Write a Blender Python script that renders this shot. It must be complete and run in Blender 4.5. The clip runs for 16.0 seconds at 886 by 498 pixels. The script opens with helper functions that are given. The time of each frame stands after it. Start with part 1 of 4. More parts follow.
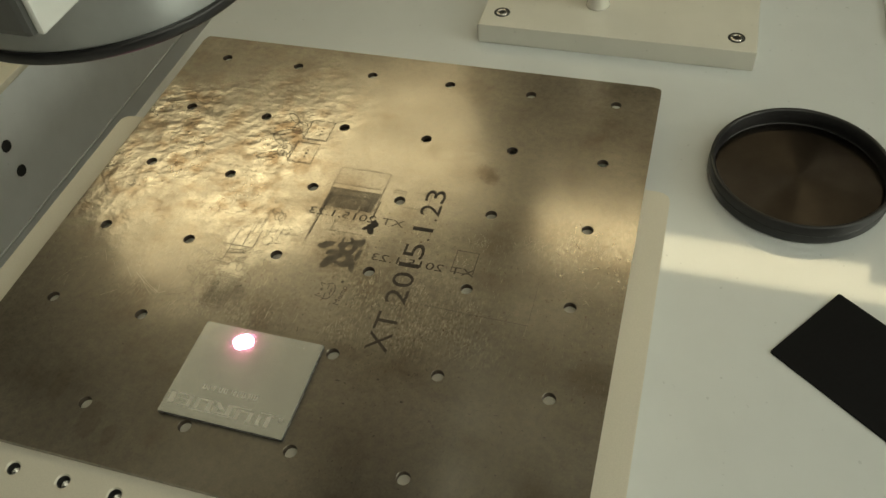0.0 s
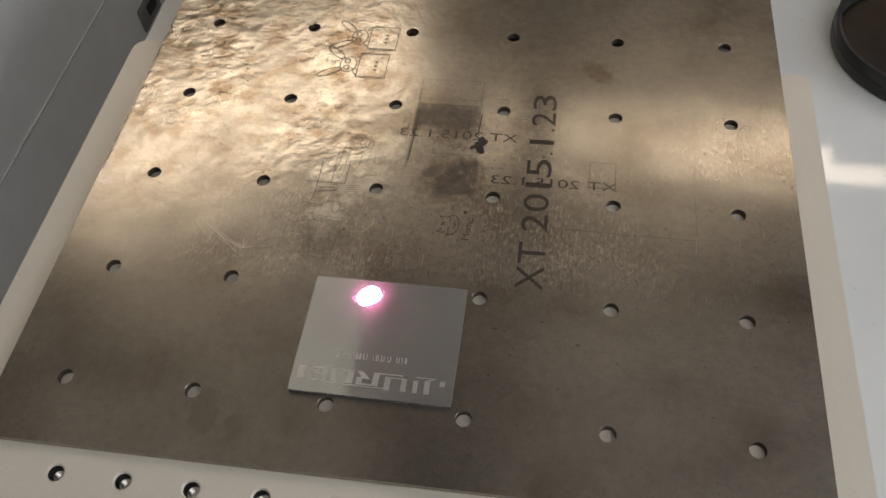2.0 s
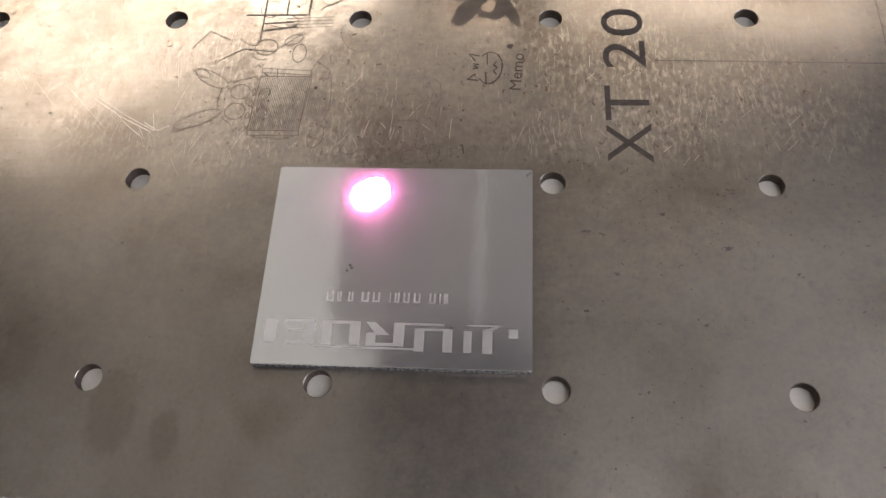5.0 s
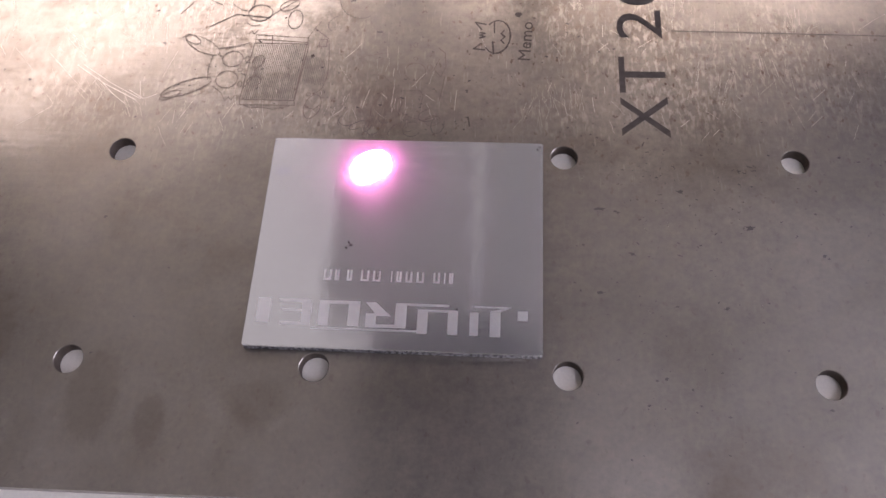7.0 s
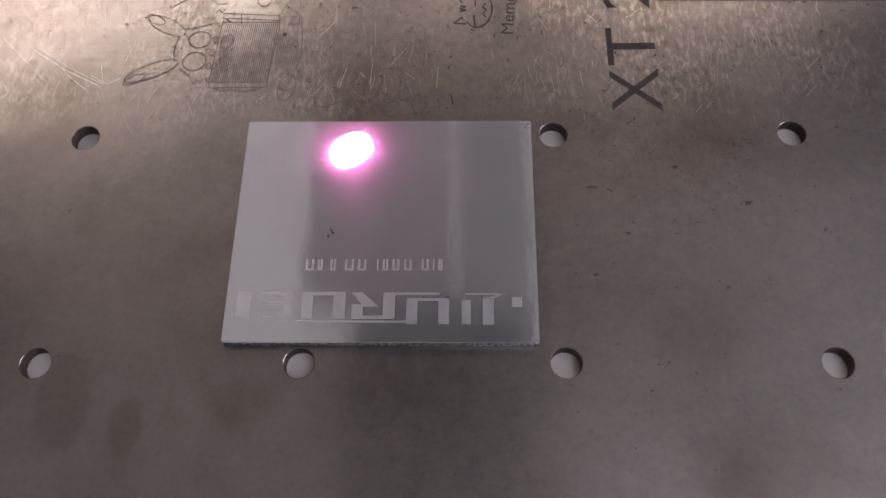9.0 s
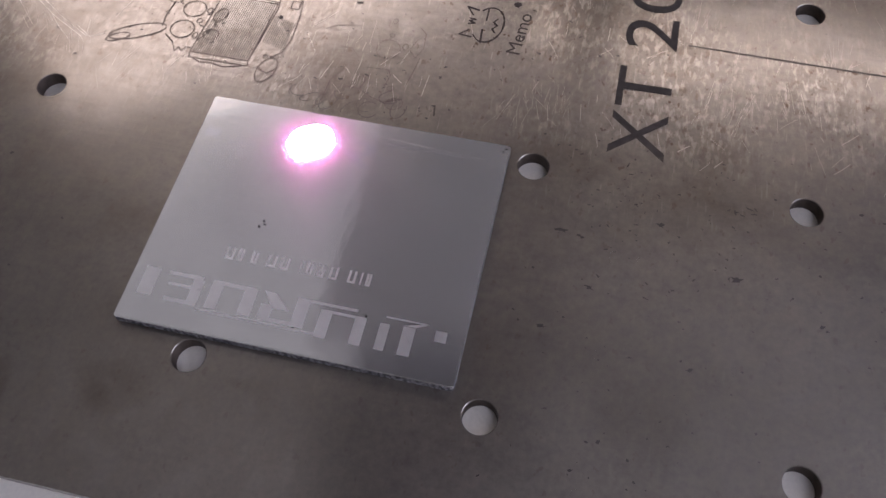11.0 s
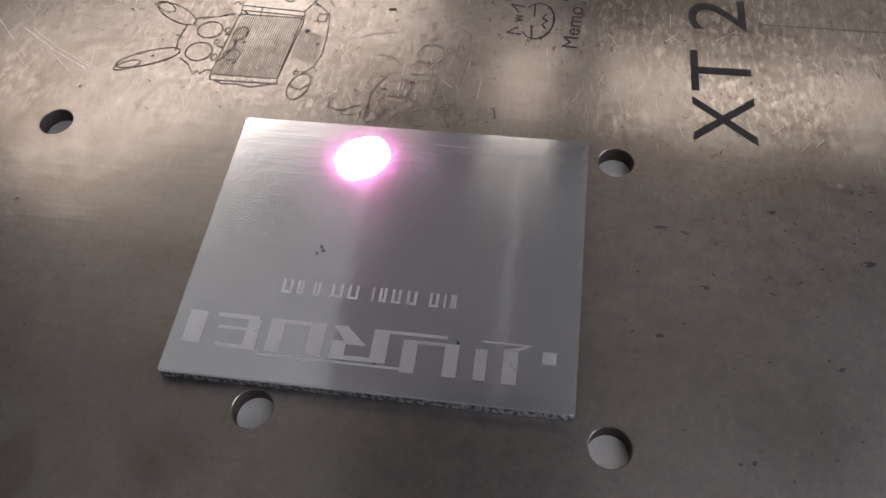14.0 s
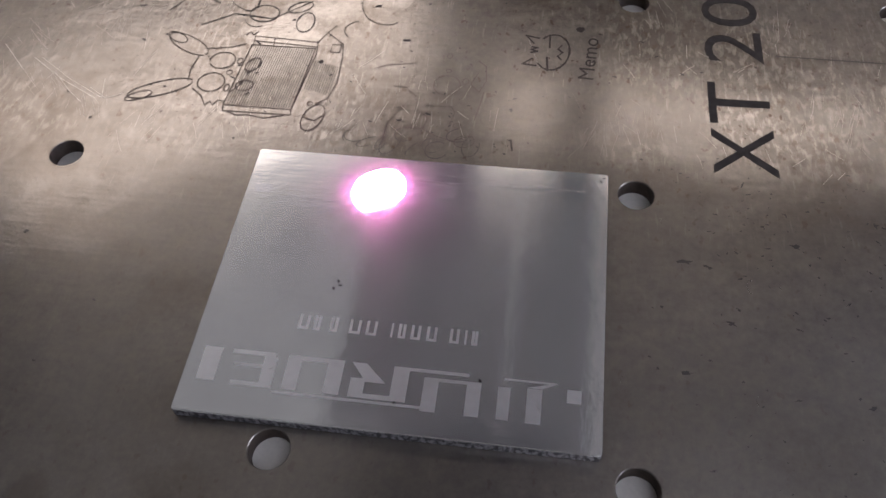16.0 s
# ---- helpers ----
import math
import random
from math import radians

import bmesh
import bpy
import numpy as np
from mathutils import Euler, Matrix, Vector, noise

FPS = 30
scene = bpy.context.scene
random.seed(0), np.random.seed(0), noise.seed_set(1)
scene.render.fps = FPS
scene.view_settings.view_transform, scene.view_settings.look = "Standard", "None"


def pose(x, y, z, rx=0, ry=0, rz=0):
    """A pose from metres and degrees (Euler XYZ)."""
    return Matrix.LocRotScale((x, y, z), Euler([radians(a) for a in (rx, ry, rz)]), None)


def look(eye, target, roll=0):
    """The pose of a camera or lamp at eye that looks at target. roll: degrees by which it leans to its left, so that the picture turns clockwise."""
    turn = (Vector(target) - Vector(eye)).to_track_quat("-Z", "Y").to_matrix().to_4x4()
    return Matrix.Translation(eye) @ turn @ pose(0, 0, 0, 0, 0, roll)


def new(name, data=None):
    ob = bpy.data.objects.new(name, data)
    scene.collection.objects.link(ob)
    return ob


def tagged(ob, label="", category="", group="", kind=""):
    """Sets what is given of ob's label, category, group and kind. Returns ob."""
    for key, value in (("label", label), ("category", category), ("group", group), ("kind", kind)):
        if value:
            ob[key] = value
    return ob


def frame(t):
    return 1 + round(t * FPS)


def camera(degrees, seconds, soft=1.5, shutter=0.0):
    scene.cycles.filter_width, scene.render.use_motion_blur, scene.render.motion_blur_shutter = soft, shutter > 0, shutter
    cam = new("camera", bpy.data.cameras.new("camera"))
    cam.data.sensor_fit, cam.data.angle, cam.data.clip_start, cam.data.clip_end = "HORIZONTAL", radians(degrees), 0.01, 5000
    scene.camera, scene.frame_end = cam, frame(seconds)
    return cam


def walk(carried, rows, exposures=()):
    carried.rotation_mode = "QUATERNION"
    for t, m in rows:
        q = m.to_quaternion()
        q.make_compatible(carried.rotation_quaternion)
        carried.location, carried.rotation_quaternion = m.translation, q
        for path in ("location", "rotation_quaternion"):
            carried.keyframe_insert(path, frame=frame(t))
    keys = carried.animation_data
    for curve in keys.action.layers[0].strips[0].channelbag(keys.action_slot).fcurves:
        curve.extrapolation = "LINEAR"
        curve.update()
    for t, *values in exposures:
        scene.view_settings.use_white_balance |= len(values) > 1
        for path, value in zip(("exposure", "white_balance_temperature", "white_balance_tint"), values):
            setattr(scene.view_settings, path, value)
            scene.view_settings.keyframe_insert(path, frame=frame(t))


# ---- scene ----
cam = camera(56.5, 16.0)
PATH = [
    (0, (0.27718, -0.13348, 0.31127), (-0.18292, 1.10151, -1.1931), -6.00),
    (0.5, (0.22015, -0.13318, 0.30633), (-0.05203, 1.10604, -1.23971), -3.37),
    (1, (0.19539, -0.12377, 0.30133), (-0.04375, 1.09276, -1.26802), -1.73),
    (1.5, (0.1833, -0.12007, 0.29341), (-0.09547, 1.06151, -1.29598), -3.80),
    (2, (0.1733, -0.11555, 0.27155), (-0.07024, 1.01078, -1.3631), -5.35),
    (2.5, (0.16709, -0.10413, 0.2418), (-0.01486, 0.96903, -1.43606), -7.45),
    (2.9, (0.15956, -0.09274, 0.22922), (-0.02732, 0.90718, -1.49276), -8.21),
    (3, (0.15954, -0.0911, 0.22623), (-0.03249, 0.89257, -1.50453), -8.48),
    (3.5, (0.15531, -0.07622, 0.20914), (-0.04441, 0.88953, -1.53082), -9.66),
    (4, (0.13864, -0.0602, 0.1776), (-0.03296, 0.87338, -1.5828), -8.17),
    (4.2, (0.13603, -0.05505, 0.16957), (-0.02752, 0.85689, -1.60289), -7.88),
    (6.3, (0.14247, -0.04992, 0.16342), (0.02108, 0.83823, -1.62444), -6.77),
    (6.5, (0.13971, -0.05072, 0.16005), (0.01567, 0.84537, -1.62367), -6.43),
    (7, (0.13421, -0.04939, 0.15557), (0.02006, 0.8285, -1.63783), -5.15),
    (7.5, (0.13414, -0.04683, 0.15083), (0.03454, 0.81799, -1.64977), -4.66),
    (8, (0.13494, -0.04434, 0.14811), (0.04363, 0.8115, -1.65722), -4.29),
    (8.5, (0.13363, -0.04487, 0.14823), (0.07356, 0.80789, -1.65986), -3.56),
    (9, (0.13072, -0.04564, 0.14844), (0.08354, 0.79798, -1.66432), -3.12),
    (9.2, (0.13135, -0.04399, 0.14838), (0.08757, 0.81524, -1.65712), -2.86),
    (11.3, (0.15855, -0.03961, 0.12718), (-0.12554, 0.91115, -1.6093), -3.40),
    (11.5, (0.15687, -0.03782, 0.1274), (-0.11889, 0.91822, -1.60752), -3.45),
    (12, (0.15585, -0.03713, 0.12486), (-0.12491, 0.93782, -1.59869), -3.78),
    (12.5, (0.15176, -0.03819, 0.1217), (-0.1195, 0.95714, -1.59169), -4.43),
    (13, (0.14619, -0.03868, 0.11701), (-0.09371, 0.99291, -1.57954), -4.66),
    (13.5, (0.14122, -0.04079, 0.11062), (-0.0867, 1.02788, -1.56449), -4.95),
    (14, (0.1373, -0.04146, 0.10826), (-0.07719, 1.05033, -1.55366), -4.36),
    (14.5, (0.13593, -0.04111, 0.10759), (-0.07221, 1.06598, -1.54499), -4.14),
    (15, (0.13282, -0.0389, 0.10771), (-0.06817, 1.0692, -1.54508), -3.64),
    (15.5, (0.13346, -0.03948, 0.10786), (-0.07463, 1.08682, -1.53169), -3.89),
    (16, (0.1332, -0.03954, 0.10714), (-0.07426, 1.10545, -1.5195), -3.62),
]
EXPOSURES = [(0.0, -0.29, 8000, -6), (0.4, -0.17, 7250, 3), (1.0, -0.09, 6600, 11), (2.2, -0.07, 6550, 14), (3.2, 0.13, 6550, 15), (4.2, 0.5, 6350, 16),
             (6.3, 0.9, 5850, 27), (6.6, 0.9, 5850, 29), (7.0, 0.75, 5800, 32), (7.5, 0.46, 5800, 30), (8.5, 0.20, 5800, 30), (9.0, 0.17, 5800, 30),
             (11.5, 0.08, 5550, 28), (13.0, 0.12, 5600, 23), (13.6, 0.0, 5600, 21), (16.0, -0.19, 5550, 23)]
walk(cam, [(t, look(eye, target, roll)) for t, eye, target, roll in PATH], EXPOSURES)

# ---- light ----
world = bpy.data.worlds.new("world")
scene.world = world
world.use_nodes = True
world.node_tree.nodes["Background"].inputs[0].default_value = (0.8, 0.85, 1.0, 1)
world.node_tree.nodes["Background"].inputs[1].default_value = 0.02

FAR_FILL_POWER = 0.25      # dim fill panel added on the ceiling beyond the machine
NEAR_FILL_POWER = 2.35       # fill panel added on the ceiling before the machine
WORK_POWER = 4.3       # flat work lamp
TUBE_POWER = 6.8      # strip lamp behind the machine
PANEL_POWER = 4.4      # cool fill from the added side window
SPARK_POWER = 125.0    # plasma spark on the tag


# ---- materials ----
def shader(name, colour, rough=0.5, metal=0.0, coat=0.0, spec=0.5):
    m = bpy.data.materials.new(name)
    m.use_nodes = True
    b = m.node_tree.nodes["Principled BSDF"]
    b.inputs["Base Color"].default_value = (*colour, 1)
    b.inputs["Roughness"].default_value = rough
    b.inputs["Metallic"].default_value = metal
    b.inputs["Coat Weight"].default_value = coat
    b.inputs["Coat Roughness"].default_value = 0.05
    b.inputs["Coat IOR"].default_value = 1.65
    b.inputs["Specular IOR Level"].default_value = spec
    return m, m.node_tree, b


def link(tree, a, b):
    tree.links.new(a, b)


def coords(tree, scale=(1, 1, 1), turn=0.0):
    tc = tree.nodes.new("ShaderNodeTexCoord")
    mp = tree.nodes.new("ShaderNodeMapping")
    mp.inputs["Scale"].default_value = scale
    mp.inputs["Rotation"].default_value = (0, 0, radians(turn))
    link(tree, tc.outputs["Object"], mp.inputs["Vector"])
    return mp.outputs["Vector"]


def grain(tree, scale, detail=4.0, stretch=(1, 1, 1), rough=0.55, turn=0.0, warp=0.0):
    n = tree.nodes.new("ShaderNodeTexNoise")
    n.inputs["Scale"].default_value = scale
    n.inputs["Detail"].default_value = detail
    n.inputs["Roughness"].default_value = rough
    n.inputs["Distortion"].default_value = warp
    link(tree, coords(tree, stretch, turn), n.inputs["Vector"])
    return n.outputs["Fac"]


def ramp(tree, value, stops):
    r = tree.nodes.new("ShaderNodeValToRGB")
    els = r.color_ramp.elements
    while len(els) < len(stops):
        els.new(0.5)
    for e, (p, c) in zip(els, stops):
        e.position = p
        e.color = (*c, 1) if isinstance(c, tuple) else (c, c, c, 1)
    link(tree, value, r.inputs["Fac"])
    return r.outputs["Color"]


def blend(tree, a, b, fac, mode="MIX"):
    n = tree.nodes.new("ShaderNodeMix")
    n.data_type, n.blend_type = "RGBA", mode
    for socket, v in ((n.inputs[6], a), (n.inputs[7], b), (n.inputs[0], fac)):
        if isinstance(v, tuple):
            socket.default_value = (*v, 1)
        elif isinstance(v, (int, float)):
            socket.default_value = v if socket == n.inputs[0] else (v, v, v, 1)
        else:
            link(tree, v, socket)
    return n.outputs[2]


def calc(tree, op, a, b=0.0):
    n = tree.nodes.new("ShaderNodeMath")
    n.operation = op
    for socket, v in zip(n.inputs, (a, b)):
        if isinstance(v, (int, float)):
            socket.default_value = v
        else:
            link(tree, v, socket)
    return n.outputs[0]


def relief(tree, b, layers):
    """Bump layers (height, strength, distance) chained into the normal."""
    last = None
    for h, strength, distance in layers:
        n = tree.nodes.new("ShaderNodeBump")
        if isinstance(strength, (int, float)):
            n.inputs["Strength"].default_value = strength
        else:
            link(tree, strength, n.inputs["Strength"])
        n.inputs["Distance"].default_value = distance
        link(tree, h, n.inputs["Height"])
        if last is not None:
            link(tree, last, n.inputs["Normal"])
        last = n.outputs["Normal"]
    link(tree, last, b.inputs["Normal"])


def ramped_axis(tree, axis, lo, hi):
    """0 at lo, 1 at hi along an object axis."""
    tc = tree.nodes.new("ShaderNodeTexCoord")
    sp = tree.nodes.new("ShaderNodeSeparateXYZ")
    link(tree, tc.outputs["Object"], sp.inputs[0])
    mr = tree.nodes.new("ShaderNodeMapRange")
    mr.interpolation_type = "SMOOTHSTEP"
    mr.inputs["From Min"].default_value, mr.inputs["From Max"].default_value = lo, hi
    link(tree, sp.outputs["XYZ".index(axis)], mr.inputs["Value"])
    return mr.outputs[0]


def cells(tree, scale, warp=0.0, smooth=0.25):
    """Distance to the nearest of scattered points: shallow hammered dimples."""
    v = tree.nodes.new("ShaderNodeTexVoronoi")
    v.feature = "SMOOTH_F1"
    v.inputs["Scale"].default_value = scale
    v.inputs["Smoothness"].default_value = smooth
    at = coords(tree)
    if warp:
        n = tree.nodes.new("ShaderNodeTexNoise")
        n.inputs["Scale"].default_value = scale * 0.6
        link(tree, at, n.inputs["Vector"])
        add = tree.nodes.new("ShaderNodeVectorMath")
        add.operation = "MULTIPLY_ADD"
        link(tree, n.outputs["Color"], add.inputs[0])
        add.inputs[1].default_value = (warp, warp, 0)
        link(tree, at, add.inputs[2])
        at = add.outputs[0]
    link(tree, at, v.inputs["Vector"])
    return v.outputs["Distance"]


def make_steel_plate():
    m, t, b = shader("worn_steel", (0.4, 0.36, 0.3), 0.3, 0.93)
    stain = grain(t, 26, 4, rough=0.55, warp=0.2)
    cloud = grain(t, 9, 3)
    mottle = grain(t, 240, 5, rough=0.7)
    fine = grain(t, 900, 3)
    c = ramp(t, stain, [(0.29, (0.25, 0.215, 0.174)), (0.45, (0.345, 0.311, 0.264)), (0.6, (0.378, 0.343, 0.295)), (0.80, (0.425, 0.386, 0.332))])
    c = blend(t, c, ramp(t, cloud, [(0.35, 0.84), (0.65, 1.0)]), 1.0, "MULTIPLY")
    # broad wiped smears
    smear = ramp(t, grain(t, 11, 3, (1, 2.2, 1), turn=20, warp=0.3), [(0.34, 0.82), (0.60, 1.0)])
    c = blend(t, c, smear, 1.0, "MULTIPLY")
    # fine mottled oxide
    c = blend(t, c, ramp(t, mottle, [(0.25, (0.85, 0.82, 0.78)), (0.75, (1.08, 1.08, 1.08))]), 1.0, "MULTIPLY")
    c = blend(t, c, ramp(t, fine, [(0.30, 0.90), (0.65, 1.04)]), 1.0, "MULTIPLY")
    # the middle of the plate is the most used: rust specks and short scuffs
    used = calc(t, "MULTIPLY", ramped_axis(t, "Y", 0.03, 0.075), ramped_axis(t, "Y", 0.17, 0.12))
    patch = ramp(t, grain(t, 34, 3), [(0.36, 0.25), (0.62, 1.0)])
    speck = ramp(t, grain(t, 620, 2, (1, 0.7, 1), turn=25), [(0.645, 0.0), (0.70, 1.0)])
    speck = calc(t, "MULTIPLY", speck, calc(t, "ADD", 0.25, calc(t, "MULTIPLY", calc(t, "MULTIPLY", used, patch), 0.65)))
    c = blend(t, c, (0.13, 0.085, 0.055), speck)
    for turn, stretch in ((24, (7, 1, 1)), (-38, (8, 1, 1)), (62, (7, 1, 1))):
        scuff = ramp(t, grain(t, 150, 2, stretch, turn=turn), [(0.66, 0.0), (0.72, 1.0)])
        c = blend(t, c, (0.56, 0.515, 0.44), calc(t, "MULTIPLY", scuff, calc(t, "ADD", 0.06, calc(t, "MULTIPLY", calc(t, "MULTIPLY", used, patch), 0.5))))
    # scorched smudges where tests were burnt
    for sx, sy, sr in ((0.116, 0.153, 0.016), (0.131, 0.108, 0.018), (0.112, 0.142, 0.012), (0.128, 0.138, 0.014), (0.1905, 0.180, 0.0075), (0.194, 0.1755, 0.005)):
        tc = t.nodes.new("ShaderNodeTexCoord")
        ds = t.nodes.new("ShaderNodeVectorMath")
        ds.operation = "DISTANCE"
        link(t, tc.outputs["Object"], ds.inputs[0])
        ds.inputs[1].default_value = (sx, sy, 0)
        near = calc(t, "SUBTRACT", calc(t, "ADD", 1.0, calc(t, "MULTIPLY", calc(t, "SUBTRACT", mottle, 0.5), 1.6)), calc(t, "DIVIDE", ds.outputs["Value"], sr))
        smudge = ramp(t, near, [(0.0, 0.0), (0.6, 0.78)])
        c = blend(t, c, (0.15, 0.12, 0.09), smudge)
    # wide faint stains near the front edge
    for sx, sy, sr in ((0.0330, 0.0050, 0.0095), (0.0567, -0.0070, 0.0115), (0.0690, -0.0120, 0.0065)):
        tc = t.nodes.new("ShaderNodeTexCoord")
        mp = t.nodes.new("ShaderNodeMapping")
        mp.inputs["Location"].default_value = (-sx * 1.9, -sy, 0)
        mp.inputs["Scale"].default_value = (1.9, 1, 1)
        link(t, tc.outputs["Object"], mp.inputs["Vector"])
        ds = t.nodes.new("ShaderNodeVectorMath")
        ds.operation = "LENGTH"
        link(t, mp.outputs[0], ds.inputs[0])
        near = calc(t, "SUBTRACT", calc(t, "ADD", 1.0, calc(t, "MULTIPLY", calc(t, "SUBTRACT", mottle, 0.5), 0.7)), calc(t, "DIVIDE", ds.outputs["Value"], sr))
        c = blend(t, c, (0.19, 0.16, 0.125), ramp(t, near, [(0.0, 0.0), (0.3, 0.5)]))
    # patches rubbed back to bare metal
    for sx, sy, sr in ((0.087, 0.108, 0.021), (0.098, 0.122, 0.013), (0.082, 0.083, 0.010)):
        tc = t.nodes.new("ShaderNodeTexCoord")
        ds = t.nodes.new("ShaderNodeVectorMath")
        ds.operation = "DISTANCE"
        link(t, tc.outputs["Object"], ds.inputs[0])
        ds.inputs[1].default_value = (sx, sy, 0)
        near = calc(t, "SUBTRACT", calc(t, "ADD", 1.0, calc(t, "MULTIPLY", calc(t, "SUBTRACT", grain(t, 90, 5, rough=0.65), 0.5), 2.2)), calc(t, "DIVIDE", ds.outputs["Value"], sr))
        c = blend(t, c, (0.56, 0.515, 0.44), ramp(t, near, [(0.05, 0.0), (0.40, 0.62)]))
    # flecked, pitted bands where the lamps gleam; the gleam is partly put into the colour
    gleam1 = calc(t, "MULTIPLY", calc(t, "MULTIPLY", ramped_axis(t, "X", 0.195, 0.245), ramped_axis(t, "Y", 0.095, 0.12)), ramped_axis(t, "Y", 0.185, 0.15))
    gleam2 = calc(t, "MULTIPLY", calc(t, "MULTIPLY", ramped_axis(t, "X", 0.125, 0.155), ramped_axis(t, "X", 0.24, 0.20)), calc(t, "MULTIPLY", ramped_axis(t, "Y", 0.050, 0.064), ramped_axis(t, "Y", 0.115, 0.085)))
    gleam3 = calc(t, "MULTIPLY", calc(t, "MULTIPLY", ramped_axis(t, "X", 0.015, 0.035), ramped_axis(t, "X", 0.125, 0.10)), calc(t, "MULTIPLY", ramped_axis(t, "Y", 0.046, 0.058), ramped_axis(t, "Y", 0.115, 0.085)))
    gleam_zone = calc(t, "MULTIPLY", calc(t, "MAXIMUM", calc(t, "MAXIMUM", gleam1, gleam2), calc(t, "MULTIPLY", gleam3, 0.6)), ramp(t, grain(t, 48, 3), [(0.35, 0.2), (0.6, 1.0)]))
    flecks = ramp(t, grain(t, 330, 3, (2.6, 1, 1), turn=-8, warp=0.3), [(0.50, 0.0), (0.62, 1.0)])
    c = blend(t, c, (0.60, 0.55, 0.47), calc(t, "MULTIPLY", flecks, calc(t, "MULTIPLY", gleam_zone, 0.55)))
    pits = ramp(t, grain(t, 430, 3, (1.8, 1, 1), turn=12), [(0.56, 0.0), (0.66, 1.0)])
    c = blend(t, c, (0.17, 0.125, 0.085), calc(t, "MULTIPLY", pits, calc(t, "MULTIPLY", gleam_zone, 0.6)))
    # rust-brown tint and flaked patches along the hammered corner
    worn = calc(t, "MULTIPLY", ramped_axis(t, "X", 0.135, 0.06), ramped_axis(t, "Y", 0.07, 0.14))
    worn = calc(t, "MULTIPLY", worn, calc(t, "ADD", 0.35, calc(t, "MULTIPLY", ramped_axis(t, "Y", 0.25, 0.19), 0.65)))
    worn = calc(t, "MULTIPLY", worn, ramp(t, grain(t, 18, 2), [(0.3, 0.25), (0.55, 1.0)]))
    flake = ramp(t, grain(t, 62, 5, warp=0.3), [(0.36, 0.0), (0.60, 1.0)])
    c = blend(t, c, (0.54, 0.49, 0.41), calc(t, "MULTIPLY", flake, calc(t, "MULTIPLY", worn, 0.85)))
    rust = calc(t, "MULTIPLY", ramp(t, grain(t, 75, 5), [(0.47, 0.0), (0.62, 1.0)]), calc(t, "MULTIPLY", worn, 0.85))
    c = blend(t, c, (0.19, 0.125, 0.072), rust)
    link(t, c, b.inputs["Base Color"])
    # polished high spots between dull oxide: two finishes mixed at a scale too fine to see
    dull = t.nodes.new("ShaderNodeBsdfPrincipled")
    dull.inputs["Metallic"].default_value = 0.93
    link(t, c, dull.inputs["Base Color"])
    link(t, calc(t, "ADD", 0.345, calc(t, "MULTIPLY", calc(t, "SUBTRACT", cloud, 0.5), 0.1)), dull.inputs["Roughness"])
    link(t, calc(t, "ADD", 0.10, calc(t, "MULTIPLY", mottle, 0.12)), b.inputs["Roughness"])
    both = t.nodes.new("ShaderNodeMixShader")
    share = calc(t, "ADD", 0.42, calc(t, "MULTIPLY", calc(t, "SUBTRACT", mottle, 0.5), 0.9))
    share = calc(t, "ADD", share, calc(t, "MULTIPLY", calc(t, "MAXIMUM", calc(t, "MULTIPLY", gleam1, 0.9), worn), 0.3))
    link(t, share, both.inputs[0])
    link(t, dull.outputs[0], both.inputs[1])
    link(t, b.outputs[0], both.inputs[2])
    link(t, both.outputs[0], t.nodes["Material Output"].inputs[0])
    scr1 = grain(t, 28, 4, (1, 34, 1), turn=28)
    scr2 = grain(t, 33, 4, (30, 1, 1), turn=-17)
    dent = cells(t, 150, 0.010)
    chips = grain(t, 190, 3, (1, 1.3, 1), warp=0.6)
    scuffs = grain(t, 170, 4, (3.5, 1, 1), turn=-6, warp=0.4)
    wave = grain(t, 16, 2)
    relief(t, b, [(wave, 0.22, 0.002), (dent, calc(t, "MULTIPLY", worn, 0.13), 0.0016), (chips, calc(t, "MULTIPLY", worn, 0.16), 0.0012), (scuffs, calc(t, "MULTIPLY", gleam_zone, 0.08), 0.0008), (mottle, calc(t, "ADD", 0.04, calc(t, "MULTIPLY", worn, 0.12)), 0.0006),
                  (scr1, 0.035, 0.0004), (scr2, 0.03, 0.0004), (fine, 0.04, 0.0002)])
    link(t, b.inputs["Normal"].links[0].from_socket, dull.inputs["Normal"])
    return m


def make_paint(name, colour, rough, coat, amount=0.04, scale=40):
    m, t, b = shader(name, colour, rough, 0.0, coat)
    n = grain(t, scale, 4)
    lo = tuple(v * (1 - amount) for v in colour)
    c = ramp(t, n, [(0.35, lo), (0.65, colour)])
    speck = ramp(t, grain(t, 260, 1), [(0.74, 0.0), (0.78, 1.0)])
    link(t, blend(t, c, tuple(v * 0.55 for v in colour), calc(t, "MULTIPLY", speck, 0.35)), b.inputs["Base Color"])
    relief(t, b, [(grain(t, 14, 1), 0.05, 0.002), (grain(t, 500, 2), 0.05, 0.0002)])
    return m


def make_plain(name, colour, rough, metal=0.0, scale=300, amount=0.15, bump=0.08, spec=0.5):
    m, t, b = shader(name, colour, rough, metal, 0.0, spec)
    n = grain(t, scale, 4)
    link(t, ramp(t, n, [(0.3, tuple(v * (1 - amount) for v in colour)), (0.7, colour)]), b.inputs["Base Color"])
    relief(t, b, [(n, bump, 0.0003)])
    return m


def make_glow(name, colour, strength):
    m = bpy.data.materials.new(name)
    m.use_nodes = True
    t = m.node_tree
    t.nodes.clear()
    e = t.nodes.new("ShaderNodeEmission")
    o = t.nodes.new("ShaderNodeOutputMaterial")
    e.inputs[0].default_value, e.inputs[1].default_value = (*colour, 1), strength
    link(t, e.outputs[0], o.inputs[0])
    return m


